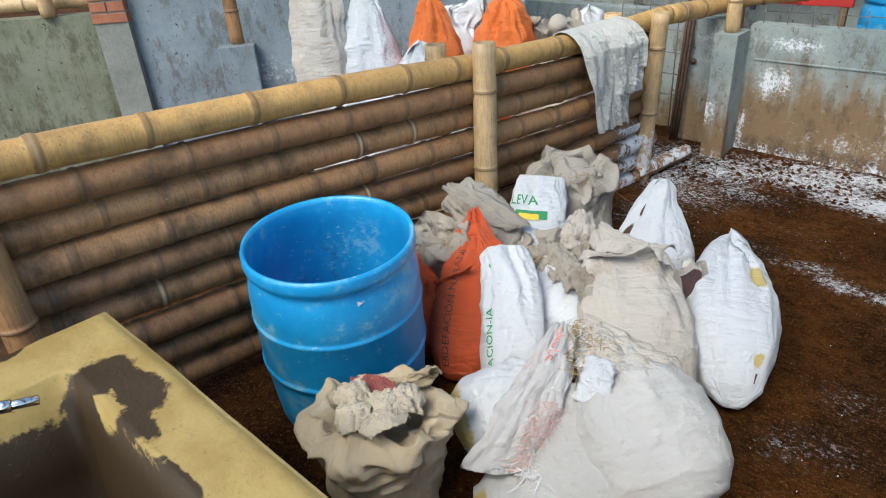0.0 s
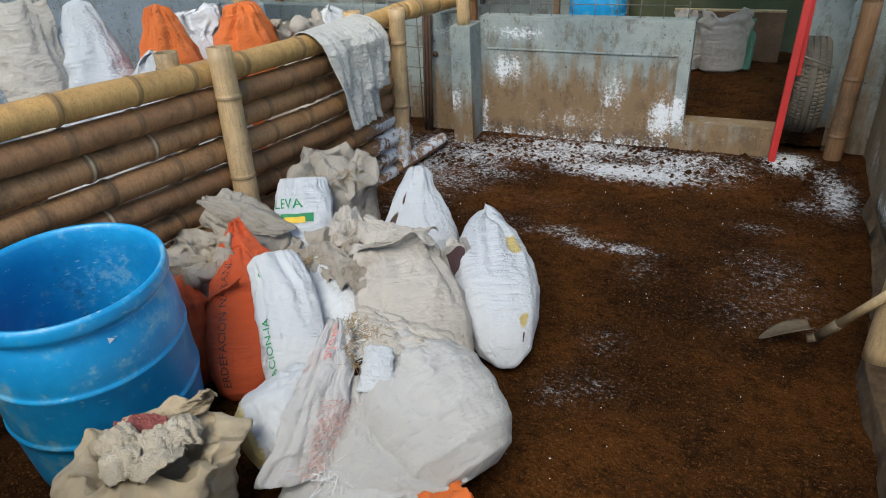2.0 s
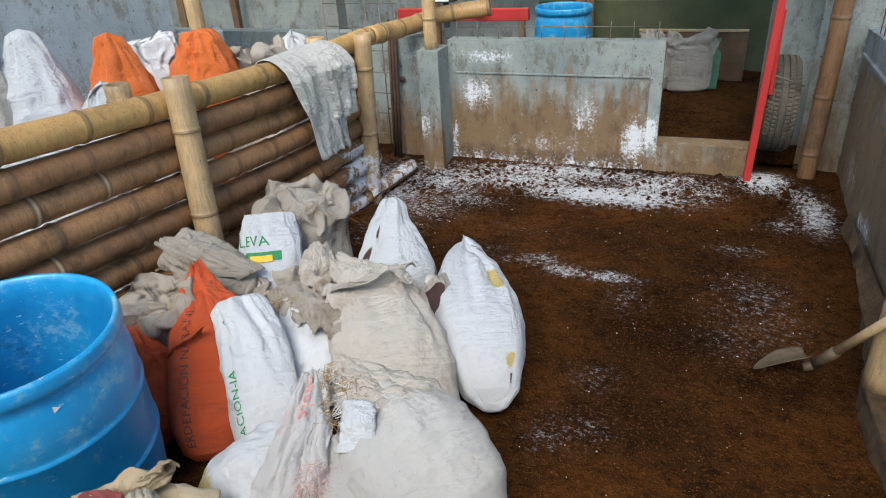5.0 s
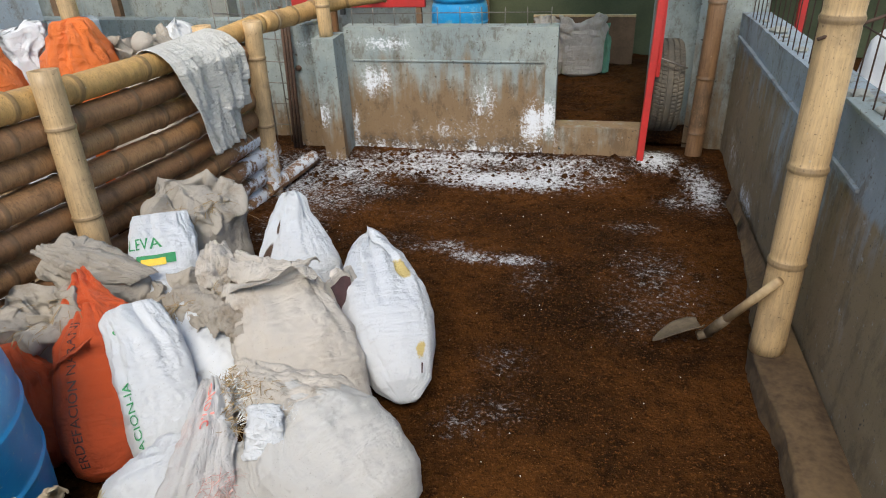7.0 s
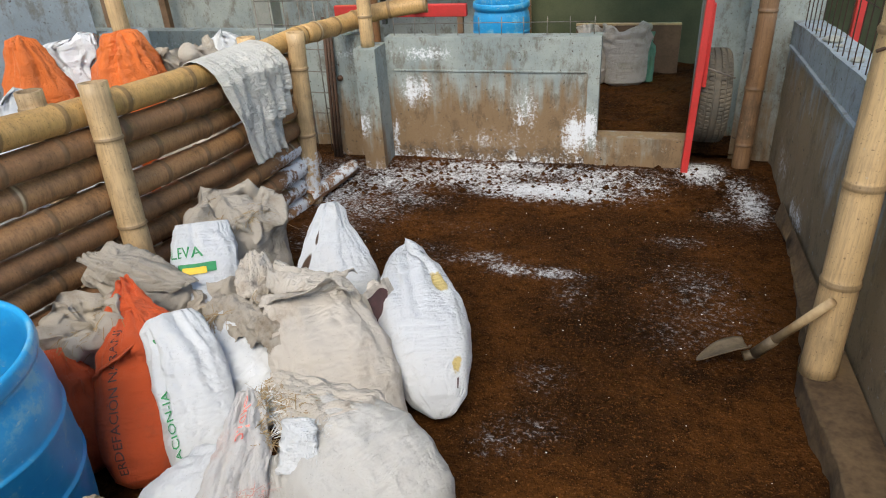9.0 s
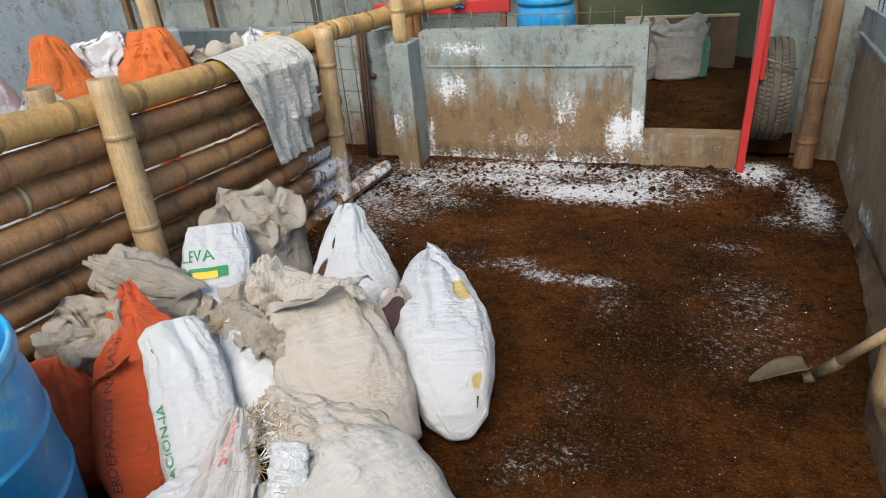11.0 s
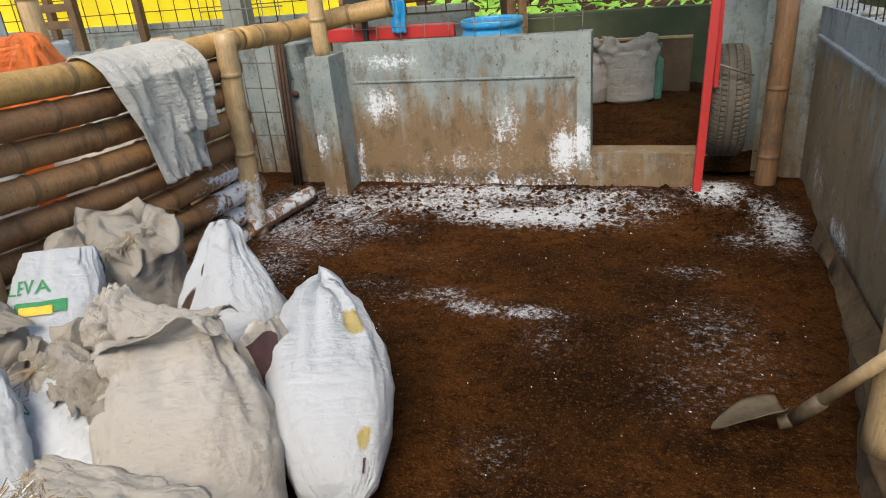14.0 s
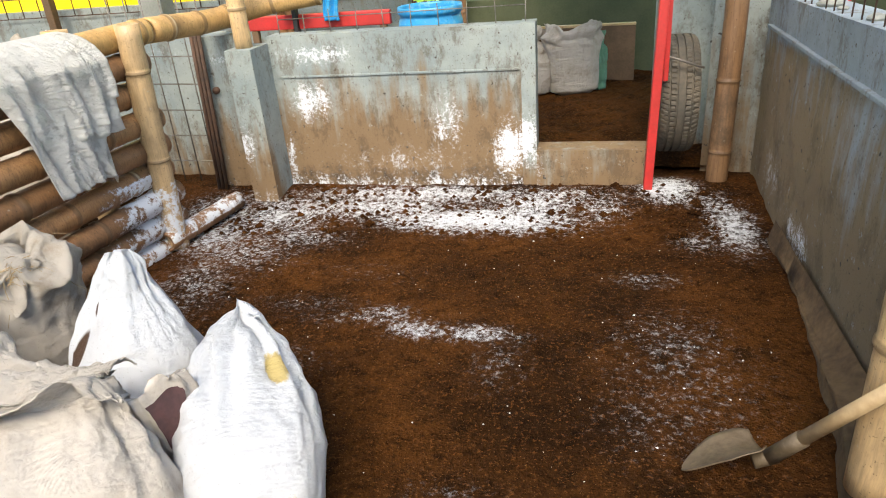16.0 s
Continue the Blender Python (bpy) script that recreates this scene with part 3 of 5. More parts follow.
# ground, one sheet
LIME = [(-0.85, 3.92, 0.25, 0.22, 0.62), (-0.3, 3.65, 0.3, 0.14, 0.5), (1.05, 4.12, 0.3, 0.1, 0.55), (0.3, 4.15, 0.6, 0.08, 0.85), (1.68, 3.65, 0.12, 0.1, 0.45), (1.5, 2.62, 0.28, 0.3, 0.3), (0.62, 3.86, 0.42, 0.12, 1.1), (0.05, 4.0, 0.5, 0.14, 0.75), (-0.45, 3.9, 0.3, 0.2, 0.72), (0.9, 4.02, 0.2, 0.14, 0.8), (-0.72, 3.62, 0.2, 0.2, 0.7), (-0.6, 3.2, 0.12, 0.2, 0.45),
        (1.58, 4.22, 0.13, 0.12, 1.0), (1.24, 4.0, 0.14, 0.12, 0.6), (1.85, 3.82, 0.09, 0.22, 0.85), (1.80, 4.05, 0.08, 0.14, 0.6), (-0.55, 3.1, 0.22, 0.3, 0.42), (-0.5, 3.45, 0.3, 0.2, 0.5), (0.05, 3.0, 0.3, 0.08, 0.3), (0.40, 2.95, 0.12, 0.06, 0.55), (1.42, 3.3, 0.15, 0.06, 0.42),
        (0.55, 2.84, 0.1, 0.05, 0.75), (0.8, 2.83, 0.16, 0.05, 0.62), (0.35, 2.9, 0.3, 0.05, 0.4), (0.9, 2.65, 0.1, 0.14, 0.32), (1.48, 2.8, 0.2, 0.25, 0.36), (1.4, 2.45, 0.2, 0.2, 0.3),
        (0.84, 2.02, 0.12, 0.1, 0.33), (0.72, 1.62, 0.1, 0.08, 0.36), (0.83, 1.72, 0.16, 0.1, 0.3), (0.2, 3.3, 0.3, 0.1, 0.22), (0.1, 2.6, 0.2, 0.1, 0.3)]
gx = np.r_[-60, -25, -10, -6, -4, -3, np.arange(-2.4, 2.6, 0.035), 3, 4, 6, 10, 25, 60]
gy = np.r_[-60, -25, -10, -6, -4, -2.5, np.arange(-1.6, 5.2, 0.035), 5.6, 6, 6.5, 7, 8, 10, 25, 60]
X, Y = np.meshgrid(gx, gy)
lime_v = 0.92 * spots(X, Y, [(a, c, rx * 1.35, ry * 1.4, s) for a, c, rx, ry, s in LIME])
inside = (abs(X) < 2.6) & (Y > -1.7) & (Y < 5.3)
Z = np.array([[0.012 * fbm(x * 2, y * 2, 0) + 0.006 * fbm(x * 11, y * 11, 4) if ins else 0.0 for x, y, ins in zip(rx, ry, ri)] for rx, ry, ri in zip(X, Y, inside)])
Z += np.where(inside, 0.05 * np.exp(-((4.3 - Y) / 0.25) ** 2) + 0.012 * lime_v, 0)
ground = from_grid("ground", np.stack([X, Y, Z], -1), M["soil"], None, False, (("lime", lime_v),))
tagged(ground, "dark brown trampled manure soil scattered with white lime", "ground", kind="structure")

# far low wall with its pillar
far = wall_face("wall_north", (-0.55, 4.27), (0.9, 4.27), -0.05, 0.905, 0.13, M["plaster"],
                lambda s, h: 1.42 - 1.65 * h + 0.15 * math.exp(-((h - 0.1) / 0.1) ** 2),
                lambda s, h: max(0.75 * math.exp(-((s - 0.2) / 0.14) ** 2 - ((h - 0.54) / 0.13) ** 2), 0.7 * math.exp(-((s - 0.97) / 0.1) ** 2 - ((h - 0.42) / 0.18) ** 2), 0.95 * math.exp(-((s - 1.34) / 0.13) ** 2 - ((h - 0.25) / 0.18) ** 2),
                                0.62 * math.exp(-((h - 0.8) / 0.06) ** 2 - ((s - 0.25) / 0.28) ** 2), 0.75 * math.exp(-(h / 0.12) ** 2), 0.8 * math.exp(-((s - 0.03) / 0.03) ** 2 - ((h - 0.2) / 0.2) ** 2), 0.45 * math.exp(-((s - 0.7) / 0.5) ** 2 - ((h - 0.2) / 0.1) ** 2)))
tagged(far, "low cement-rendered wall stained brown and splashed with lime", "wall", kind="structure")
band = boxed("trim", (-0.5, 4.262, 0.678), (0.82, 4.28, 0.69), M["plaster"], None, 0.003)
tagged(band, "thin ledge line in the cement render", "trim", kind="structure")
edge = wall_face("wall_north_end", (0.83, 4.262), (0.905, 4.262), 0.0, 0.909, 0.145, M["plaster"], lambda s, h: 0.9 - 1.9 * h, lambda s, h: 0.9 * math.exp(-((h - 0.3) / 0.15) ** 2))
tagged(edge, "cement end post of the low wall", "wall", kind="structure")
pil = wall_face("pillar", (-0.70, 4.06), (-0.55, 4.06), -0.05, 0.87, 0.23, M["plaster"], lambda s, h: 1.05 - 1.5 * h, lambda s, h: 0.7 * math.exp(-((h - 0.35) / 0.12) ** 2) * (s < 0.09) + 0.5 * math.exp(-(h / 0.1) ** 2))
tagged(pil, "square cement pillar stump holding a bamboo post", "pillar", kind="structure")
side = wall_face("wall_northwest", (-0.99, 4.25), (-0.70, 4.25), -0.05, 0.925, 0.13, M["plaster"], lambda s, h: 1.0 - 1.3 * h, lambda s, h: 0.45 * math.exp(-((h - 0.8) / 0.05) ** 2) + 0.4 * math.exp(-(h / 0.12) ** 2))
tagged(side, "low cement-rendered wall with a rusty stain", "wall", kind="structure")
sill = wall_face("door_sill", (0.905, 4.25), (1.5, 4.25), -0.05, 0.25, 0.16, M["plaster"], lambda s, h: 0.75, lambda s, h: 0.35 * math.exp(-(s / 0.08) ** 2))
tagged(sill, "low cement sill across the pen doorway", "sill", kind="structure")
bw = wall_face("wall_behind_mesh", (-4.2, 4.62), (-0.99, 4.52), -0.05, 0.9, 0.14, M["plaster"], lambda s, h: 0.75 - 1.2 * h, lambda s, h: 0.3 * math.exp(-((h - 0.8) / 0.08) ** 2))
tagged(bw, "grey cement block wall behind the wire mesh", "wall", kind="structure")

# right wall
def right_dirt(s, h):
    return 1.15 - 0.75 * h if h < 0.8 else 0.05


rw = wall_face("wall_east", (2.04, 4.5), (1.93, -2.5), -0.05, 1.0, 0.17, M["bluegrey"], right_dirt, lambda s, h: 0.7 * math.exp(-((s - 1.0) / 0.2) ** 2 - ((h - 0.1) / 0.08) ** 2) + 0.35 * math.exp(-((s - 0.5) / 0.3) ** 2 - ((h - 0.2) / 0.12) ** 2), 0.04, 0.008, lambda s: 0.955 + 0.03 * s if s < 2.4 else 1.03)
tagged(rw, "blue-grey cement-rendered pen wall soiled brown below", "wall", kind="structure")
cap = boxed("wall_cap", (1.99, -2.5, 1.03), (2.1, 2.35, 1.045), M["plaster"], None, 0.004)
tagged(cap, "sandy mortar bed along the wall top", "trim", kind="structure")
col = wall_face("column", (1.55, 4.86), (1.86, 4.86), 0, 3.1, 0.28, M["plaster"], lambda s, h: 0.45 - 0.35 * h, lambda s, h: 0, 0.05)
tagged(col, "square grey concrete column", "column", kind="structure")
rear = wall_face("wall_corner", (1.8, 4.62), (2.2, 4.52), 0, 2.4, 0.12, M["plaster"], lambda s, h: 0.7 - 0.5 * h, lambda s, h: 0, 0.05)
tagged(rear, "cracked cement wall in the dark pen corner", "wall", kind="structure")

# rough footing along the foot of the east wall
gy2 = np.linspace(-2.5, 3.7, 150)
rows = []
for q in np.linspace(0, 1, 16):
    row = []
    for y in gy2:
        reach = 0.14 * min(1, max(0.04, (3.0 - y) / 0.9)) + 0.02 * fbm(y * 2.2, 1, 2) + 0.008 * fbm(y * 9, 4, 2)
        high = 0.095 * min(1, max(0.1, (3.1 - y) / 0.9)) + 0.012 * fbm(y * 3, q * 2, 7)
        ang = min(1.0, q / 0.55)
        out = reach * (1.0 - 0.12 * ang if q < 0.55 else 0.88 * (1 - (q - 0.55) / 0.45)) + 0.008 * fbm(y * 6, q * 5, 3)
        row.append((1.945 + 0.0157 * (y - 2.0) - out, y, -0.03 + (high + 0.03) * math.sin(ang * math.pi / 2) + (0.03 * (q - 0.55) if q > 0.55 else 0)))
    rows.append(row)
rows.append([(1.99, y, 0.1) for y in gy2])
foot = from_grid("wall_footing", np.array(rows), M["footing"], None, False)
tagged(foot, "rough muddy cement footing along the pen wall", "footing", kind="structure")
line = boxed("trim", (-0.012, -1.2, -0.008), (0.012, 1.2, 0.008), M["bluegrey"], None, 0.004)
line.location, line.rotation_euler = (2.017, 3.25, 0.815), (0, 0, radians(-0.9))
tagged(line, "thin ledge line in the wall render", "trim", kind="structure")

# pens beyond
green = boxed("wall_far_north", (-0.6, 7.4, 0), (5.0, 7.55, 0.72), M["green_wall"], None, 0.01)
tagged(green, "mossy dark low wall at the building edge", "wall", kind="structure")
farw = wall_face("wall_far_west", (-9.0, 7.6), (-0.6, 7.5), 0, 0.86, 0.15, M["plaster"], lambda s, h: 0.2, lambda s, h: 0, 0.2)
tagged(farw, "long grey low wall under the yellow tarpaulin", "wall", kind="structure")
# unseen roof strips, spaced so that even sky light falls between them
bm = bmesh.new()
for k in range(6):
    box(bm, (-9, -5.0 + 2.6 * k, 3.3), (7, -4.3 + 2.6 * k, 3.35))
# two low plates added out of view to shade the room behind the doorway
box(bm, (0.6, 3.3, 2.3), (1.5, 7.3, 2.34))
box(bm, (1.5, 5.2, 2.3), (4.5, 7.3, 2.34))
tagged(part("ceiling", bm, M["roof"]), "unseen spaced roof strips letting sky light in, and low plates shading the doorway", "ceiling", kind="structure")
WD = np.array((0.67, 0.742))
WA = np.array((-2.22, 3.45))


def west(s):
    return tuple(WA + WD * s)


wl = wall_face("wall_west", west(-2.45), west(0.05), 0, 3.3, 0.15, M["bluegrey"], lambda s, h: 0.1, lambda s, h: 0.45 * math.exp(-((h - 0.7) / 0.15) ** 2) * (s > 0.6), 0.08)
tagged(wl, "tall cement-rendered wall, damp and bluish below", "wall", kind="structure")
wl = wall_face("wall_west_low", west(-6.5), west(-2.69), 0, 1.2, 0.15, M["green_plaster"], lambda s, h: 0.5 - 0.2 * h, lambda s, h: 0, 0.08)
tagged(wl, "low mossy cement wall under bamboo slats", "wall", kind="structure")

# ---- fence ----
fence = thing("bamboo_fence", (0, 0, 0), "fence of stacked horizontal bamboo culms on upright posts", "fence")


def fence_x(y, off=0.0):
    return -1.05 + 0.112 * (y - 2.16) + off


def top_z(y):
    return float(np.interp(y, [-1.6, 0.0, 0.6, 2.6, 3.65], [1.2, 1.165, 1.15, 1.02, 1.03]))


def rail_lime(p):
    return 0.75 * max(0, 1 - abs(p[1] - 3.4) / 0.45) * (p[2] < 0.42)


for i in range(9):
    end = 3.62 if i else 3.7
    ys = np.linspace(-1.6, end, 7)
    mat_ = M["bamboo_gold"] if i == 0 else M["bamboo"]
    bamboo("rail", [(fence_x(y, 0.012 * math.sin(i * 2.3)), y, top_z(y) - 0.1275 * i - 0.004 * math.sin(i + y)) for y in ys], 0.063 if i == 0 else 0.061, mat_, fence, 0.34, 20 + i, rail_lime)
bamboo("rail", [(fence_x(3.55, 0.02), 3.72, 1.03), (-0.8, 4.2, 1.01), (-0.66, 4.42, 1.05), (-0.3, 4.5, 1.09)], 0.06, M["bamboo_gold"], fence, 0.25, 41)
bamboo("post", [(-0.93, 1.98, -0.02), (-0.985, 2.05, 1.17)], 0.06, M["bamboo_pale"], fence, 0.44, 51)
bamboo("post", [(-0.86, 3.5, -0.02), (-0.81, 3.49, 1.09)], 0.056, M["bamboo_pale"], fence, 0.5, 52, lambda p: 0.55 * (p[2] < 0.35))
bamboo("post", [(-1.185, 1.92, -0.02), (-1.175, 1.92, 1.17)], 0.055, M["bamboo_pale"], fence, 0.4, 53)
bamboo("post", [(-1.03, 3.3, -0.02), (-1.02, 3.3, 1.1)], 0.055, M["bamboo_pale"], fence, 0.4, 54)
bamboo("post", [(-1.17, -0.1, -0.02), (-1.2, -0.1, 0.98)], 0.06, M["bamboo"], fence, 0.5, 55)

pp = thing("bamboo_post", (0, 0, 0), "pale bamboo post set in a cement pillar", "post")
bamboo("culm", [(-0.63, 4.16, 0.865), (-0.62, 4.16, 3.3)], 0.046, M["bamboo_pale"], pp, 0.35, 61)
pp = thing("bamboo_post", (0, 0, 0), "thick yellow bamboo post leaning on the pen wall", "post")
bamboo("culm", [(1.865, 2.13, 0.085), (1.87, 2.20, 1.31), (1.88, 2.28, 3.3)], 0.064, M["bamboo_pale"], pp, 0.42, 62)
tie = rodded("wire_tie", (1.80, 2.16, 1.28), (2.03, 2.2, 1.36), 0.006, M["rust"], pp)
pp = thing("bamboo_post", (0, 0, 0), "weathered brown bamboo post in the pen corner", "post")
bamboo("culm", [(1.85, 4.36, 0), (1.87, 4.4, 3.3)], 0.056, M["bamboo_dark"], pp, 0.4, 63)
log = thing("bamboo_piece", (0, 0, 0), "short lime-dusted bamboo piece lying on the soil", "bamboo")
bamboo("culm", [(-0.86, 3.42, 0.06), (-0.77, 4.0, 0.06)], 0.05, M["bamboo"], log, 0.3, 64, lambda p: 0.58 * (p[2] > 0.06))

# cloth over the top rail
def cloth_sheet():
    n, m = 60, 90
    pts = np.zeros((m, n, 3))
    for i in range(m):
        q = i / (m - 1)
        for j in range(n):
            u = j / (n - 1)
            fold = 0.03 * (1 - 2.4 * abs(noise.noise(Vector((u * 4.5 + 0.8 * q, q * 1.2, 3))))) + 0.014 * (1 - 2.4 * abs(noise.noise(Vector((u * 10 - q, q * 3, 8))))) + 0.02 * (u > 0.62 - 0.2 * q) * (q < 0.75)
            s = (q - 0.2) * (0.76 if u < 0.62 + 0.1 * q else 0.8 - 0.25 * (u > 0.8))
            y = 2.71 + (0.50 - 0.14 * max(0, q - 0.3)) * u + 0.16 * max(0, q - 0.25) + 0.02 * noise.noise(Vector((u * 3, q * 4, 7)))
            x0, zt = fence_x(y), top_z(y)
            r = 0.07
            arc = r * 1.3
            if s < -arc:
                x, z = x0 - r - 0.008, zt + (s + arc)
            elif s < arc:
                a = s / r
                x, z = x0 + (r + 0.006) * math.sin(a), zt + (r + 0.006) * math.cos(a)
            else:
                a = 1.3
                x, z = x0 + r * math.sin(a) + 0.014 + 0.02 * (s - arc), zt + r * math.cos(a) - (s - arc)
            out = min(1, max(0, s / 0.15))
            pts[i, j] = (x + fold * out + 0.05 * out, y, z + 0.012 * noise.noise(Vector((u * 8, 1, 1))) * (q > 0.9))
    uv = np.stack(np.meshgrid(np.linspace(0, 0.5, n), np.linspace(0, 1, m)), -1)
    ob = from_grid("cloth", pts, M["cloth"], None, False, (("hole", np.zeros((m, n))), ("tint", np.zeros((m, n)))), uv)
    mod = ob.modifiers.new("thickness", "SOLIDIFY")
    mod.thickness = 0.004
    tagged(ob, "dirty grey-white cloth sack draped over the top bamboo rail", "cloth")


cloth_sheet()

# ---- drum ----
def lathe(name, profile, material, parent, at=(0, 0, 0), sides=72, wobble=0.0, label=""):
    ang = np.linspace(0, 2 * np.pi, sides, endpoint=False)
    pts = np.array([[(r * math.cos(a) * (1 + wobble * noise.noise(Vector((math.cos(a), math.sin(a), z)))) + at[0], r * math.sin(a) + at[1], z + at[2]) for a in ang] for r, z in profile])
    return from_grid(name, pts, material, parent, True, label=label)


def drum(name, at, tilt, radius, height, label):
    ob = thing(name, at, label, "drum")
    ob.rotation_euler = tilt
    R, H = radius, height
    prof = [(0, 0.0), (R * 0.84, 0.0), (R * 0.90, 0.015), (R * 0.935, 0.05), (R * 0.96, 0.14), (R * 0.985, H * 0.34)]
    for c in (0.40, 0.66):
        prof += [(R * 0.995, H * (c - 0.022)), (R * 1.012, H * (c - 0.012)), (R * 1.016, H * c), (R * 1.0, H * (c + 0.006)), (R * 0.992, H * (c + 0.014)), (R * 1.0, H * (c + 0.03))]
    prof += [(R * 1.0, H * 0.76), (R * 0.985, H * 0.82), (R * 0.955, H * 0.865), (R * 0.93, H * 0.89), (R * 0.925, H * 0.905), (R * 0.95, H * 0.918), (R * 0.985, H * 0.93), (R * 0.995, H * 0.95), (R * 0.99, H * 0.982), (R * 0.975, H), (R * 0.945, H * 0.998), (R * 0.925, H * 0.975), (R * 0.92, H * 0.9), (R * 0.95, H * 0.82), (R * 0.97, H * 0.5), (R * 0.93, 0.05), (0, 0.03)]
    lathe("shell", prof, M["blue"], ob, wobble=0.012)
    return ob


d = drum("plastic_drum", (-0.695, 0.82, 0.015), (radians(2), radians(2.5), 0), 0.312, 0.765, "open-topped blue plastic drum, scuffed and dusty")
bm = bmesh.new()
bmesh.ops.create_circle(bm, segments=3, radius=0.013, cap_ends=True)
lab = part("sticker", bm, M["label_white"], d, "torn white sticker")
a = math.radians(-22)
lab.matrix_local = Matrix.Translation((0.303 * math.cos(a), 0.303 * math.sin(a), 0.66)) @ Matrix.Rotation(a, 4, "Z") @ Matrix.Rotation(radians(90), 4, "Y")

# ---- cement trough ----
tr = thing("water_trough", (0, 0, 0), "yellowish cement water trough with wet dark stains", "trough")


def trough_mat():
    k = Nodes("stained cement")
    co = k.world_co()
    big, mid, fine = k.noise(5, 5, 0.65, co), k.noise(14, 5, 0.7, co), k.noise(80, 3, 0.6, co)
    col = k.mix(k.ramp(big, 0.35, 0.65), (0.42, 0.30, 0.105), (0.33, 0.22, 0.065))
    # dark where the rim is wet, and where shade is painted into the basin
    wet_shade = k.math("ADD", k.attr("wet_shade"), k.math("MULTIPLY", k.math("SUBTRACT", mid, 0.5), 0.9))
    col = k.mix(k.ramp(wet_shade, 0.45, 0.58), col, (0.04, 0.022, 0.006))
    col = k.mix(k.ramp(fine, 0.66, 0.72, 0, 0.6), col, (0.12, 0.07, 0.03))
    return k.done(col, k.ramp(wet_shade, 0.4, 0.6, 0.8, 0.6), k.math("ADD", mid, fine), 0.3, 0.006)


TX = np.r_[-0.90, -0.895, np.linspace(-0.88, 0.70, 80), 0.715, 0.72]
TY = np.r_[-1.2, np.linspace(-1.19, 0.073, 64), 0.086, 0.09]
tx, ty = np.meshgrid(TX, TY)
rim = np.minimum.reduce([tx + 0.895, 0.715 - tx, 0.086 - ty, ty + 1.195])
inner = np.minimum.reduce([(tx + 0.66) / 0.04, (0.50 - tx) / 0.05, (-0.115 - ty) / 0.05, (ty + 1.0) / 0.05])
tz = 0.752 - 0.60 * np.clip(inner, 0, 1) - 0.02 * np.clip(1 - rim / 0.02, 0, 1)
tz += 0.006 * np.array([[fbm(x * 5, y * 5, 1) for x, y in zip(a_, b_)] for a_, b_ in zip(tx, ty)])
# spots are wet streaks on the rim; the inner term paints the basin's shade
wet_shade = np.maximum.reduce([spots(tx, ty, [(-0.56, -0.06, 0.10, 0.1, 1.1), (-0.42, -0.02, 0.13, 0.07, 1.0), (-0.30, -0.08, 0.12, 0.05, 0.85), (-0.88, -0.2, 0.05, 0.06, 0.9), (-0.05, -0.1, 0.3, 0.03, 0.75)]), np.clip(inner * 3, 0, 1) * 1.2])
tpts = np.stack([tx, ty, tz], -1)
from_grid("basin", tpts, trough_mat(), tr, False, (("wet_shade", wet_shade),))
for lo, hi in (((-0.90, 0.03, 0), (0.72, 0.0895, 0.735)), ((-0.8995, -1.2, 0), (-0.84, 0.03, 0.735)), ((0.66, -1.2, 0), (0.7195, 0.03, 0.735)), ((-0.84, -1.2, 0), (0.66, -1.14, 0.735)), ((-0.84, -1.14, 0.02), (0.66, 0.03, 0.10))):
    boxed("trough_wall", lo, hi, M["cement_yellow"], tr, 0.004)
tap = thing("water_tap", (0, 0, 0), "chrome water tap over the cement trough", "tap")
rodded("spout", (-0.262, -0.246, 0.82), (-0.29, -0.32, 0.83), 0.012, M["chrome"], tap, 16)
rodded("collar", (-0.283, -0.30, 0.827), (-0.292, -0.325, 0.831), 0.016, M["chrome"], tap, 16)
rodded("body", (-0.29, -0.32, 0.83), (-0.33, -0.42, 0.835), 0.015, M["chrome"], tap, 16)
rodded("pipe", (-0.33, -0.42, 0.84), (-0.33, -0.42, 0.53), 0.013, M["wire"], tap, 16)
tap.location = (-0.235, 0.03, -0.01)

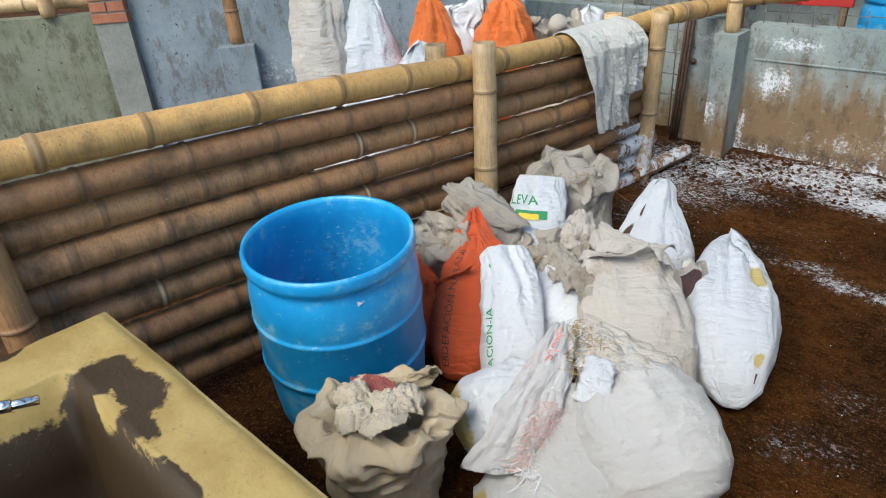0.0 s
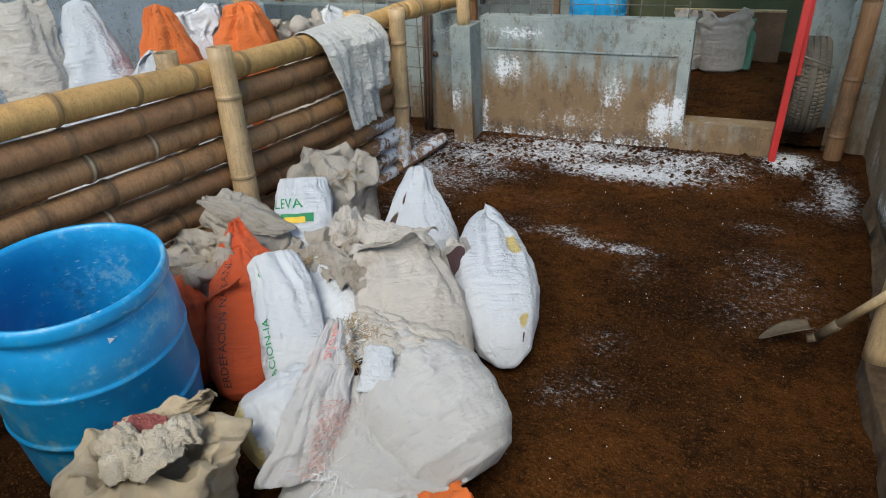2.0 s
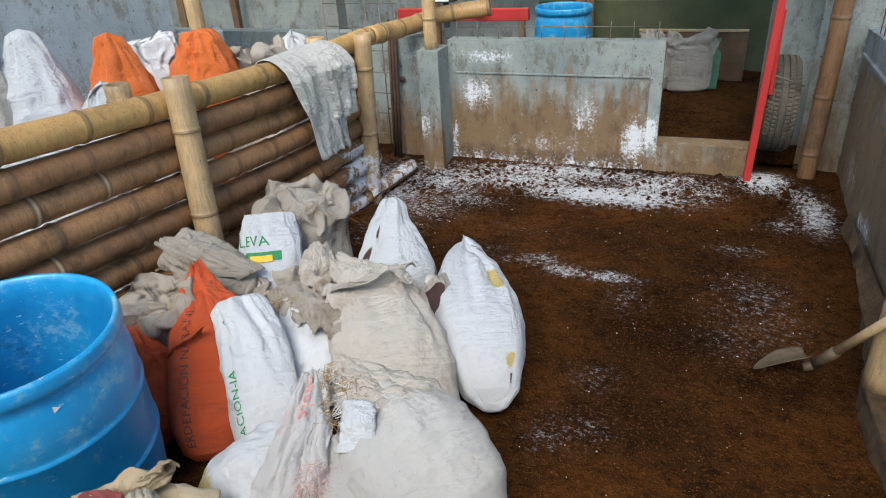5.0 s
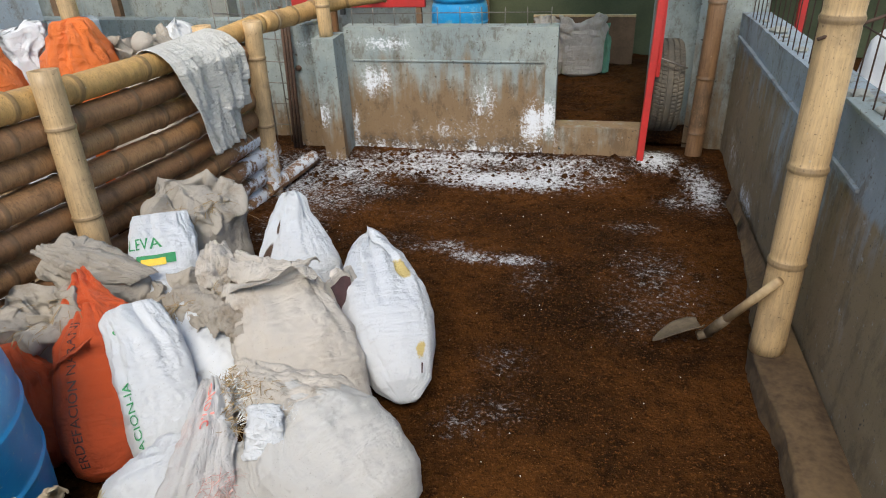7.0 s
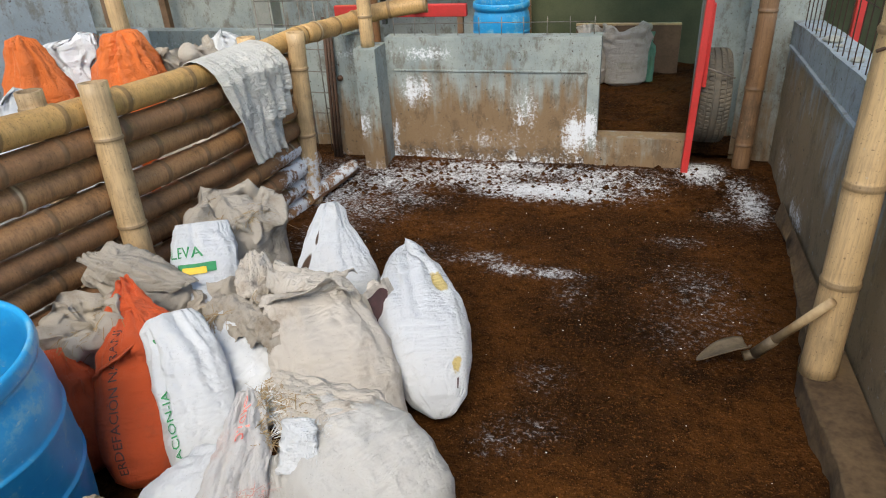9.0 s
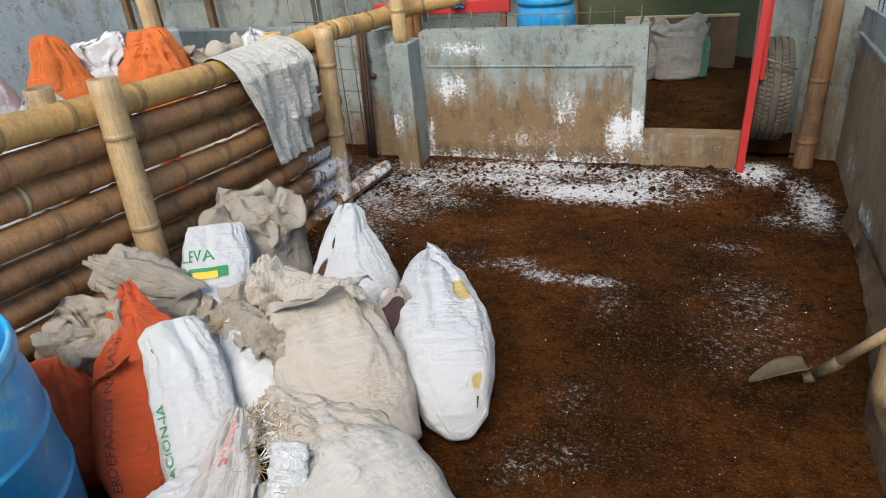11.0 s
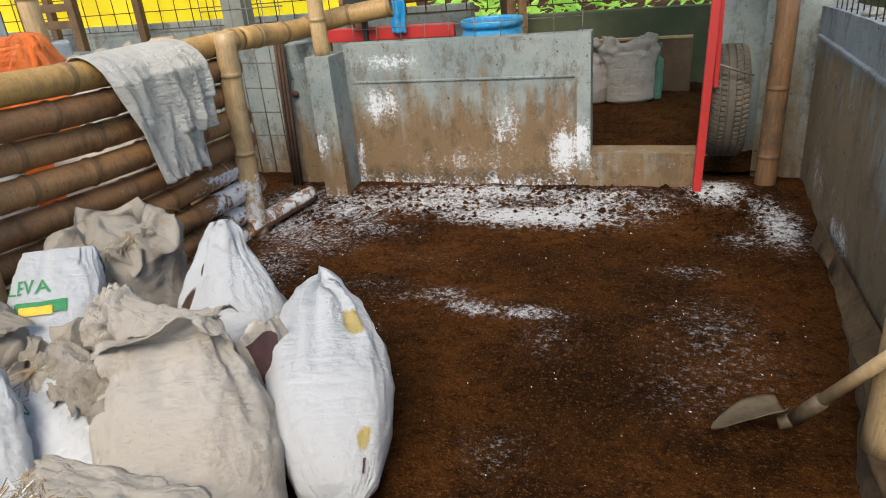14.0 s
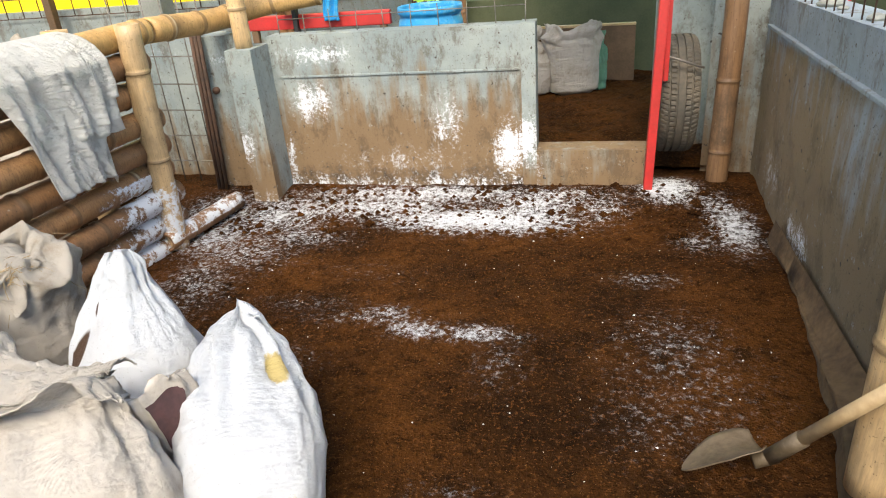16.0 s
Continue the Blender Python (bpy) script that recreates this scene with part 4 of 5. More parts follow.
# ---- sacks of the pile ----
def flap(owner, way, half, material, seed, label, amp=0.014, n=56, m=26, name="loose_cloth"):
    """Loose sack cloth along a way, half its width as a vector at each point, in sharp soft-edged folds; gives back its skin as a function."""
    way, half = np.array(way, float), np.array(half, float)
    k = np.linspace(0, 1, len(way))

    def at(s, w, lift=0.0):
        def soft(tab, q):
            return np.array([np.interp(q, k, tab[:, i]) for i in range(3)])
        c = sum(soft(way, min(1, max(0, s + d))) for d in (-0.09, -0.04, 0, 0.04, 0.09)) / 5
        h = sum(soft(half, min(1, max(0, s + d))) for d in (-0.09, 0, 0.09)) / 3
        t = soft(way, min(1, s + 0.1)) - soft(way, max(0, s - 0.1))
        up = np.cross(t, h)
        up /= max(1e-6, np.linalg.norm(up))
        if up[2] < 0:
            up = -up
        q = Vector((s * 3.0 + seed * 3.7, w * 1.6, seed))
        ridge = (1 - 2.3 * abs(noise.noise(q))) + 0.5 * (1 - 2.3 * abs(noise.noise(q * 2.3)))
        edge = 1 + 0.16 * noise.noise(Vector((s * 7, seed, 2 * (w > 0)))) + 0.07 * noise.noise(Vector((s * 23, seed, 5 * (w > 0))))
        return c + h * w * edge + up * (amp * ridge + lift - 0.35 * np.linalg.norm(h) * w * w) + t * 0.05 * noise.noise(Vector((w * 4, seed, 1))) * (s > 0.9 or s < 0.1)

    pts = np.array([[at(s, w) for w in np.linspace(-1, 1, m)] for s in np.linspace(0, 1, n)])
    uv = np.array([[(w * 0.2, s * 0.6) for w in np.linspace(-1, 1, m)] for s in np.linspace(0, 1, n)])
    ob = from_grid(name, pts, material, owner, False, (("hole", np.zeros((n, m))), ("tint", np.zeros((n, m)))), uv, label=label)
    ob.modifiers.new("thickness", "SOLIDIFY").thickness = 0.003
    return at


def flap_words(at, owner, text, s0, w0, ds, dw, material, label):
    """Printed letters on loose cloth; ds and dw: the size of a letter along and across it."""
    cu = bpy.data.curves.new("print", "FONT")
    cu.body, cu.size, cu.resolution_u = text, 1.0, 2
    tmp = new("print", cu)
    me = bpy.data.meshes.new_from_object(tmp.evaluated_get(bpy.context.evaluated_depsgraph_get()))
    bpy.data.objects.remove(tmp)
    for v in me.vertices:
        v.co = Vector(at(s0 + v.co.x * ds, w0 + v.co.y * dw, 0.012))
    me.materials.append(material)
    ob = new("print", me)
    ob.parent = owner
    ob["label"] = label


def fringe(at, owner, s0, s1, w0, w1, n, size, material, seed):
    """Frayed threads along a stretch of loose cloth."""
    rnd = random.Random(seed)
    vs, fs = [], []
    for _ in range(n):
        c = Vector(at(rnd.uniform(s0, s1), rnd.uniform(w0, w1), 0.003))
        d = Vector((rnd.gauss(0, 1), rnd.gauss(0, 1), rnd.gauss(0.1, 0.6))).normalized()
        w = d.cross(Vector((rnd.random(), rnd.random(), rnd.random() + 0.1))).normalized() * rnd.uniform(0.0008, 0.0018)
        cur = Vector((rnd.gauss(0, 1), rnd.gauss(0, 1), rnd.gauss(-0.4, 0.6))) * 0.6
        ln, k = size * rnd.uniform(0.4, 1.2), len(vs)
        for i in range(4):
            q = i / 3
            mid = c + d * ln * q + cur * ln * q * q
            vs += [mid - w, mid + w]
        fs += [(k + 2 * i, k + 2 * i + 1, k + 2 * i + 3, k + 2 * i + 2) for i in range(3)]
    me = bpy.data.meshes.new("frayed_threads")
    me.from_pydata(vs, [], fs)
    me.materials.append(material)
    ob = new("frayed_threads", me)
    ob.parent = owner
    ob["label"], ob["kind"] = "loose frayed threads", "stuff"


VIEW = (0.5, -0.62, 0.6)
S = {}
S["white"] = Sack((0.52, 1.63, 0.06), (0.20, 2.28, 0.41), 0.176, 0.135, (0.35, -0.45, 0.85), "pillow", 1, 0.03, 0.016).build("sack", M["white_sack"], "clean white woven sack leaning full, pinched at its top", tint=[(0.17, 0.68, 0.035, 0.08, 0.9), (0.18, 0.24, 0.03, 0.05, 0.75)])
S["beige"] = Sack((0.24, 1.46, 0.03), (-0.035, 1.80, 0.47), 0.225, 0.185, (0.5, -0.55, 0.65), "fold", 2, 0.03, 0.02).build("sack", M["dirty_sack"], "soiled beige woven sack with a folded slanting top edge")
S["big"] = Sack((0.60, 1.02, 0.10), (0.20, 1.25, 0.42), 0.235, 0.225, (0.5, -0.5, 0.8), "round", 3, 0.03, 0.018).build("sack", M["dusty_white"], "bulging dusty white sack with a frayed gathered neck")
S["torn"] = Sack((-0.14, 0.89, 0.14), (0.16, 1.06, 0.36), 0.15, 0.15, (0.4, -0.6, 0.7), "round", 4, 0.03, 0.02).build("sack", M["white_sack"], "torn white sack with red and yellow print", tint=[(0.28, 0.18, 0.2, 0.16, 1.0)])
S["tan"] = Sack((-0.2, 0.55, 0.0), (-0.195, 0.55, 0.42), 0.19, 0.17, VIEW, "open", 5, 0.04, 0.03, sq=2.2).build("sack", M["tan_sack"], "open tan sack with a crumpled collar", nu=140, nv=110)
S["orange"] = Sack((-0.42, 1.17, 0.0), (-0.6, 1.50, 0.50), 0.145, 0.135, (0.55, -0.6, 0.5), "round", 6, 0.02, 0.012).build("sack", M["orange_sack"], "leaning orange woven sack with dark lettering and a twisted collar")
S["lean"] = Sack((-0.12, 1.18, 0.05), (-0.42, 1.49, 0.50), 0.135, 0.10, (0.6, -0.5, 0.6), "long", 7, 0.025, 0.014).build("sack", M["white_sack"], "leaning white sack with green lettering at its edge")
S["lean2"] = Sack((-0.06, 1.52, 0.08), (-0.40, 1.64, 0.36), 0.15, 0.13, (0.4, -0.6, 0.7), "long", 8, 0.03, 0.03).build("sack", M["white_sack"], "white sack with green print, half hidden in the pile")
S["greyfold"] = Sack((-0.62, 1.80, 0.3), (-0.9, 1.70, 0.56), 0.12, 0.09, (0.5, -0.6, 0.7), "long", 9, 0.03, 0.03).build("sack", M["grey_sack"], "slumped grey sack draped towards the bamboo fence")
S["greyunder"] = Sack((-0.80, 1.80, 0.0), (-0.82, 1.82, 0.38), 0.13, 0.12, VIEW, "bale", 29, 0.03, 0.03).build("sack", M["grey_sack"], "slumped grey sack under the draped one")
S["greyfold2"] = Sack((-0.80, 1.52, 0.0), (-0.76, 1.46, 0.50), 0.12, 0.11, VIEW, "open", 19, 0.05, 0.03).build("sack", M["grey_sack"], "open grey sack by the bamboo fence")
S["greyback"] = Sack((-0.62, 2.32, 0.0), (-0.66, 2.33, 0.54), 0.19, 0.17, VIEW, "open", 10, 0.04, 0.03).build("sack", M["grey_sack"], "grey sack with a crumpled earthy top")
S["green"] = Sack((-0.53, 1.80, 0.12), (-0.68, 2.10, 0.55), 0.155, 0.13, (0.55, -0.6, 0.6), "fold", 11, 0.02, 0.016).build("sack", M["white_sack"], "white sack with green and yellow print")
S["hole"] = Sack((-0.09, 2.14, 0.02), (-0.13, 2.27, 0.60), 0.205, 0.17, (0.35, -0.7, 0.5), "peak", 12, 0.03, 0.02).build("sack", M["white_sack"], "full white sack torn open, brown meal showing", hole=[(0.40, 0.60, 0.025, 0.10, 1.0), (0.38, 0.78, 0.02, 0.06, 1.0)])
S["mid"] = Sack((-0.38, 1.76, 0.05), (-0.40, 1.76, 0.40), 0.16, 0.13, VIEW, "open", 13, 0.05, 0.04).build("sack", M["grey_sack"], "crumpled grey sack with straw between full ones")
S["mid2"] = Sack((-0.1, 1.92, 0.05), (-0.06, 1.86, 0.44), 0.15, 0.13, VIEW, "tied", 14, 0.05, 0.03).build("sack", M["dirty_sack"], "soiled white sack with a gathered neck and green print")
S["mid3"] = Sack((-0.24, 1.66, 0.05), (-0.22, 1.68, 0.36), 0.13, 0.11, VIEW, "tied", 15, 0.05, 0.03).build("sack", M["grey_sack"], "small soiled grey sack in the middle of the pile")
S["front"] = Sack((0.16, 0.60, 0.06), (0.50, 0.92, 0.16), 0.20, 0.10, (0.1, -0.2, 0.95), "bale", 16, 0.02, 0.03).build("sack", M["dusty_white"], "flattened frayed white sack with a brown stain", hole=[(0.22, 0.75, 0.06, 0.1, 0.5)], tint=[(0.3, 0.1, 0.1, 0.12, 0.8)])
S["frontorange"] = Sack((0.46, 0.56, 0.06), (0.68, 0.86, 0.20), 0.15, 0.07, (0.1, -0.3, 0.9), "flat", 17, 0.035, 0.02, floor=0.0).build("sack", M["light_orange"], "bright orange sack with red print, lying folded")
S["oback"] = Sack((-0.70, 1.16, 0.0), (-0.80, 1.30, 0.44), 0.15, 0.13, VIEW, "round", 18, 0.04, 0.02).build("sack", M["orange_sack"], "orange sack half hidden behind the blue drum")
S["darkprint"] = Sack((0.19, 1.98, 0.0), (0.185, 1.90, 0.43), 0.075, 0.05, (0.7, -0.5, 0.4), "flat", 22, 0.02, 0.015).build("sack", M["dirty_sack"], "narrow sack with a dark printed side")

# loose tops, collars and torn strips
f = flap(S["orange"].ob, [(-0.68, 1.60, 0.565), (-0.62, 1.50, 0.50), (-0.54, 1.46, 0.44), (-0.48, 1.42, 0.42)], [(0.01, 0.01, 0.01), (0.07, 0.05, 0.02), (0.10, 0.08, 0.0), (0.11, 0.09, -0.02)], M["orange_sack"], 3, "twisted orange collar", 0.02)
f = flap(S["orange"].ob, [(-0.62, 1.26, 0.35), (-0.56, 1.27, 0.40), (-0.48, 1.34, 0.44)], [(0.01, 0.0, 0.02), (0.02, -0.01, 0.03), (0.02, 0.0, 0.045)], M["orange_sack"], 5, "twisted orange corner of cloth", 0.012, 30, 14)
at_strip = flap(S["torn"].ob, [(0.09, 1.16, 0.52), (0.15, 1.02, 0.50), (0.16, 0.92, 0.44), (0.16, 0.82, 0.32), (0.14, 0.72, 0.2)], [(0.03, 0.0, 0.0), (0.06, 0.03, -0.01), (0.075, 0.04, -0.01), (0.09, 0.06, -0.01), (0.10, 0.07, 0.0)], M["printed_sack"], 7, "torn white strip with faded red print", 0.02, 70, 30)
flap_words(at_strip, S["torn"].ob, "okol.c", 0.08, -0.3, 0.10, 0.75, M["ink_red"], "faded red letters")
fringe(at_strip, S["torn"].ob, 0.55, 0.98, 0.1, 1.0, 700, 0.03, M["ink_faded"], 3)
fringe(at_strip, S["torn"].ob, 0.0, 0.35, 0.5, 1.1, 200, 0.026, M["straw"], 4)
at_limp = flap(S["front"].ob, [(0.20, 1.02, 0.43), (0.27, 0.94, 0.33), (0.36, 0.86, 0.28), (0.48, 0.84, 0.24), (0.60, 0.88, 0.19)], [(0.03, 0.03, 0.0), (0.10, 0.10, 0.02), (0.13, 0.15, 0.03), (0.12, 0.16, 0.02), (0.05, 0.08, 0.0)], M["dusty_white"], 9, "limp frayed flap with a brown stain", 0.016, 60, 30)
fringe(at_limp, S["front"].ob, 0.0, 0.75, -1.05, -0.7, 800, 0.035, M["label_white"], 5)
at_neck = flap(S["big"].ob, [(0.10, 1.24, 0.48), (0.20, 1.20, 0.47), (0.33, 1.20, 0.45), (0.45, 1.20, 0.43)], [(0.0, 0.03, 0.02), (0.03, 0.10, 0.0), (0.05, 0.13, 0.0), (0.05, 0.10, -0.02)], M["dirty_sack"], 11, "gathered frayed neck cloth", 0.026)
fringe(at_neck, S["big"].ob, 0.0, 0.6, -1.0, 0.0, 350, 0.026, M["straw"], 6)
fringe(at_neck, S["big"].ob, 0.1, 0.9, -1.0, -0.5, 500, 0.035, M["label_white"], 7)
f = flap(S["big"].ob, [(0.27, 1.10, 0.50), (0.29, 1.04, 0.47), (0.30, 0.99, 0.40)], [(0.045, 0.01, 0.0), (0.05, 0.01, 0.0), (0.055, 0.02, 0.0)], M["white_sack"], 13, "small white tag of cloth", 0.01, 24, 14)
f = flap(S["beige"].ob, [(-0.19, 1.70, 0.45), (-0.08, 1.70, 0.47), (0.02, 1.74, 0.47), (0.10, 1.81, 0.52), (0.16, 1.80, 0.45)], [(0.0, 0.025, 0.02), (0.02, 0.045, -0.03), (0.02, 0.05, -0.05), (0.015, 0.03, -0.05), (0.02, 0.03, -0.04)], M["dirty_sack"], 15, "folded top edge of the sack", 0.011)
f = flap(S["beige"].ob, [(-0.07, 1.55, 0.40), (-0.03, 1.52, 0.36), (0.0, 1.49, 0.31)], [(0.025, 0.01, 0.02), (0.035, 0.015, 0.02), (0.035, 0.015, 0.02)], M["grey_sack"], 17, "grey patch label", 0.006, 20, 12)
f = flap(S["greyfold"].ob, [(-0.90, 1.66, 0.60), (-0.80, 1.68, 0.57), (-0.68, 1.72, 0.50), (-0.56, 1.78, 0.42)], [(0.015, 0.03, 0.0), (0.025, 0.05, 0.02), (0.035, 0.065, 0.02), (0.03, 0.05, 0.0)], M["grey_sack"], 19, "draped empty end of the sack", 0.018)
f = flap(S["green"].ob, [(-0.38, 2.02, 0.45), (-0.35, 1.94, 0.44), (-0.31, 1.86, 0.41), (-0.29, 1.80, 0.37)], [(0.04, 0.02, 0.0), (0.07, 0.03, 0.0), (0.07, 0.03, 0.0), (0.05, 0.02, 0.0)], M["dirty_sack"], 21, "crumpled end of the sack", 0.03)
f = flap(S["mid2"].ob, [(-0.2, 1.82, 0.50), (-0.1, 1.80, 0.50), (0.0, 1.82, 0.485), (0.1, 1.90, 0.47)], [(0.0, 0.05, 0.03), (0.02, 0.08, 0.0), (0.02, 0.08, -0.01), (0.02, 0.05, 0.0)], M["dirty_sack"], 23, "gathered neck with green print", 0.022)
for k in range(3):
    f = flap(S["mid3"].ob, [(-0.36 + 0.1 * k, 1.74 - 0.06 * k, 0.42), (-0.27 + 0.1 * k, 1.67 - 0.04 * k, 0.40), (-0.2 + 0.08 * k, 1.6 - 0.02 * k, 0.36)], [(0.03, 0.04, 0.0), (0.04, 0.05, 0.02), (0.03, 0.04, 0.0)], M["grey_sack"], 25 + k, "limp grey fold", 0.022, 36, 18)
f = flap(S["tan"].ob, [(-0.20, 0.70, 0.40), (-0.14, 0.73, 0.47), (-0.10, 0.72, 0.50)], [(0.06, 0.02, 0.0), (0.045, 0.02, 0.02), (0.012, 0.0, 0.02)], M["tan_sack"], 31, "upstanding torn corner of the collar", 0.016, 28, 16)
for k, (x, y, a, s) in enumerate(((-0.16, 0.56, 0.4, 0.075), (-0.10, 0.50, 1.5, 0.07), (-0.20, 0.46, 2.4, 0.07), (-0.26, 0.52, 3.3, 0.06), (-0.12, 0.62, 5.6, 0.06))):
    u, v = np.array((math.cos(a), math.sin(a), 0.15)), np.array((-math.sin(a), math.cos(a), -0.25))
    c = np.array((x, y, 0.44))
    f = flap(S["tan"].ob, [c - u * s, c + (0, 0, 0.025), c + u * s - (0, 0, 0.02)], [v * s * 0.4, v * s * 0.9, v * s * 0.6], M["pale_tan"], 40 + k, "stiff crumpled fold of the collar", 0.02, 26, 18)
f = flap(S["tan"].ob, [(-0.33, 0.56, 0.43), (-0.27, 0.60, 0.44), (-0.21, 0.65, 0.42)], [(0.03, -0.02, 0.0), (0.05, -0.04, 0.0), (0.03, -0.02, 0.0)], M["pink_sack"], 47, "faded red lining of the collar", 0.012, 24, 14)

# print on them
S["orange"].words("ERDEFACIÓN NARANJ", 0.30, 0.16, 0.044, M["ink_dark"], "v", "dark stamped lettering")
for k in range(9):
    S["frontorange"].mark("print", 0.2 + 0.012 * (k % 2), 0.235, 0.22 + 0.06 * k, 0.25 + 0.06 * k, M["ink_brown"], n=3)
S["green"].words("LEVA", 0.41, 0.70, 0.062, M["ink_green"], "u", "green printed letters")
S["green"].mark("print", 0.22, 0.36, 0.58, 0.65, M["ink_green"], "green printed arc")
S["green"].mark("print", 0.25, 0.33, 0.57, 0.62, M["ink_yellow"], "yellow printed sun", 0.008)
S["lean"].words("UIACION-IA", 0.36, 0.2, 0.045, M["ink_green"], "v", "green lettering along the edge")
S["lean"].words("S", 0.36, 0.84, 0.04, M["ink_green"], "v")
S["lean2"].words("N", 0.30, 0.76, 0.045, M["ink_green"], "u", "green printed letter")
S["darkprint"].mark("print", 0.2, 0.32, 0.66, 0.92, M["ink_dark"], "dark printed patch")
S["white"].mark("print", 0.168, 0.178, 0.15, 0.19, M["ink_dark"], "small dark print", 0.004, 5)
S["mid"].fray(0.25, 0.85, 400, 0.05, M["straw"], 5, 0.09)
S["greyback"].fray(0.25, 0.9, 350, 0.05, M["straw"], 6, 0.08)
S["greyfold2"].fray(0.25, 0.9, 300, 0.04, M["straw"], 7, 0.1)
S["mid2"].cord(0.8, M["straw"])
S["greyback"].rag((-0.66, 2.32, 0.53), 0.17, 0.13, 2, 0.06)
S["mid"].rag((-0.40, 1.74, 0.37), 0.14, 0.10, 5, 0.06)
S["mid2"].mark("print", 0.2, 0.28, 0.55, 0.64, M["ink_green"], "green printed leaf", 0.03, 6)

# ---- doorway ----
dp = thing("door_post", (0, 0, 0), "red-painted wooden door post leaning in the pen doorway", "post")
bm = bmesh.new()
for lo, hi in (((-0.022, -0.03, 0), (0.022, 0.03, 1.13)),):
    box(bm, lo, hi, 0.005)
o = part("board", bm, M["red"], dp)
o.rotation_euler = (0, radians(1.5), 0)
o.location = (1.485, 4.225, 0.04)
boxed("batten", (1.53, 4.255, 0.6), (1.555, 4.295, 1.1), M["red"], dp)


def tyre(at):
    ob = thing("tyre", at, "worn dusty car tyre standing beside the door post", "tyre")
    R, W = 0.312, 0.095
    prof = [(0.2, -0.075), (0.215, -0.088), (0.26, -0.1), (0.29, -W), (0.302, -0.083)]
    for c in (-0.055, -0.019, 0.019, 0.055):
        prof += [(0.310, c - 0.008), (0.310, c - 0.005), (0.300, c - 0.004), (0.300, c + 0.004), (0.310, c + 0.005), (0.310, c + 0.008)]
    prof += [(0.302, 0.083), (0.29, W), (0.26, 0.1), (0.215, 0.088), (0.2, 0.075), (0.225, 0.06), (0.28, 0.0), (0.225, -0.06), (0.2, -0.075)]
    n = 280
    pts = []
    for r, x in prof:
        row = []
        for j in range(n):
            a = 2 * math.pi * j / n
            cut = 0.007 if r > 0.3 and (j + int(abs(x) * 40)) % 4 == 0 and abs(x) > 0.02 else 0
            row.append((x, (r - cut) * math.cos(a), (r - cut) * math.sin(a)))
        pts.append(row)
    from_grid("casing", np.array(pts), M["rubber"], ob, True, smooth=False)
    rodded("wire_tie", (-0.13, -0.29, 0.27), (0.1, -0.29, 0.19), 0.006, M["wire"], ob)
    return ob


t = tyre((1.625, 4.56, 0.465))
t.scale = (0.98, 0.98, 1.0)

# ---- shovel ----
sh = thing("shovel", (0, 0, 0), "muddy pointed shovel leaning on the pen wall", "shovel")
tip, heel, hand = Vector((1.448, 2.19, 0.015)), Vector((1.655, 2.225, 0.075)), Vector((1.83, 2.06, 0.45))
ax = (heel - tip).normalized()
sd = (ax.cross(Vector((0, 0, 1))).normalized() + Vector((0, 0, 0.38))).normalized()
upv = sd.cross(ax).normalized()
n, m = 26, 15
pts = np.zeros((n, m, 3))
for i in range(n):
    q = i / (n - 1)
    half = 0.08 * min(1, (q / 0.55) ** 0.6) * (1 if q < 0.9 else 1 - (q - 0.9) * 3)
    for j in range(m):
        w = j / (m - 1) * 2 - 1
        pts[i, j] = tip + ax * (q * 0.205) + sd * (half * w) + upv * (0.028 * w * w * q + 0.02 * math.sin(q * 2.6) + 0.022)
blade = from_grid("blade", pts, M["steel"], sh)
blade.modifiers.new("thickness", "SOLIDIFY").thickness = 0.003
bm = bmesh.new()
neck = heel + (hand - heel) * 0.3
rod(bm, heel - ax * 0.04, heel + ax * 0.02, 0.02, 14)
rod(bm, heel, neck, 0.021, 14)
part("socket", bm, M["steel"], sh, "", True)
rodded("shaft", heel + (hand - heel) * 0.28, hand + (hand - heel) * 0.0, 0.017, M["handle"], sh, 16)

# ---- wire mesh ----
def wire_mesh(a, b, z0, z1, pitch, r, label, rows_pitch=None, mat_="wire"):
    ob = thing("wire_mesh", (0, 0, 0), label, "wire mesh")
    a, b = Vector((*a, 0)), Vector((*b, 0))
    ln = (b - a).length
    d = (b - a) / ln
    k = int(ln / pitch)
    for i in range(k + 1):
        p = a + d * (i * pitch)
        rodded("upright_wire", (p.x, p.y, z0), (p.x + 0.004 * math.sin(i * 3), p.y, z1), r, M[mat_], ob, 5)
    for j in range(int((z1 - z0) / (rows_pitch or pitch)) + 1):
        z = z0 + j * (rows_pitch or pitch)
        rodded("cross_wire", (a.x, a.y, z), (b.x, b.y, z + 0.01 * math.sin(j)), r, M[mat_], ob, 5)
    return ob


wire_mesh((-1.55, 4.36), (-0.92, 4.3), 0.02, 1.3, 0.12, 0.004, "rusty square wire mesh closing the pen corner", 0.16)
wire_mesh((-0.5, 4.34), (0.85, 4.34), 0.88, 1.02, 0.15, 0.003, "light wire mesh strip above the low wall", 0.1)
wire_mesh((2.06, 4.3), (1.99, -0.6), 0.96, 2.0, 0.1, 0.003, "wire mesh standing on the pen wall", 0.3, "rust")
wire_mesh((-9, 7.5), (3.5, 7.5), 0.8, 2.9, 0.22, 0.006, "large wire mesh at the building edge", 0.2, "rust")
rb = thing("rebar_bundle", (0, 0, 0), "rusty upright reinforcing bars by the wall", "rebar")
for i in range(3):
    rodded("bar", (-1.0 + 0.025 * i, 4.2, 0.0), (-0.965 + 0.022 * i, 4.22, 1.05 - 0.05 * i), 0.011, M["rust"], rb)

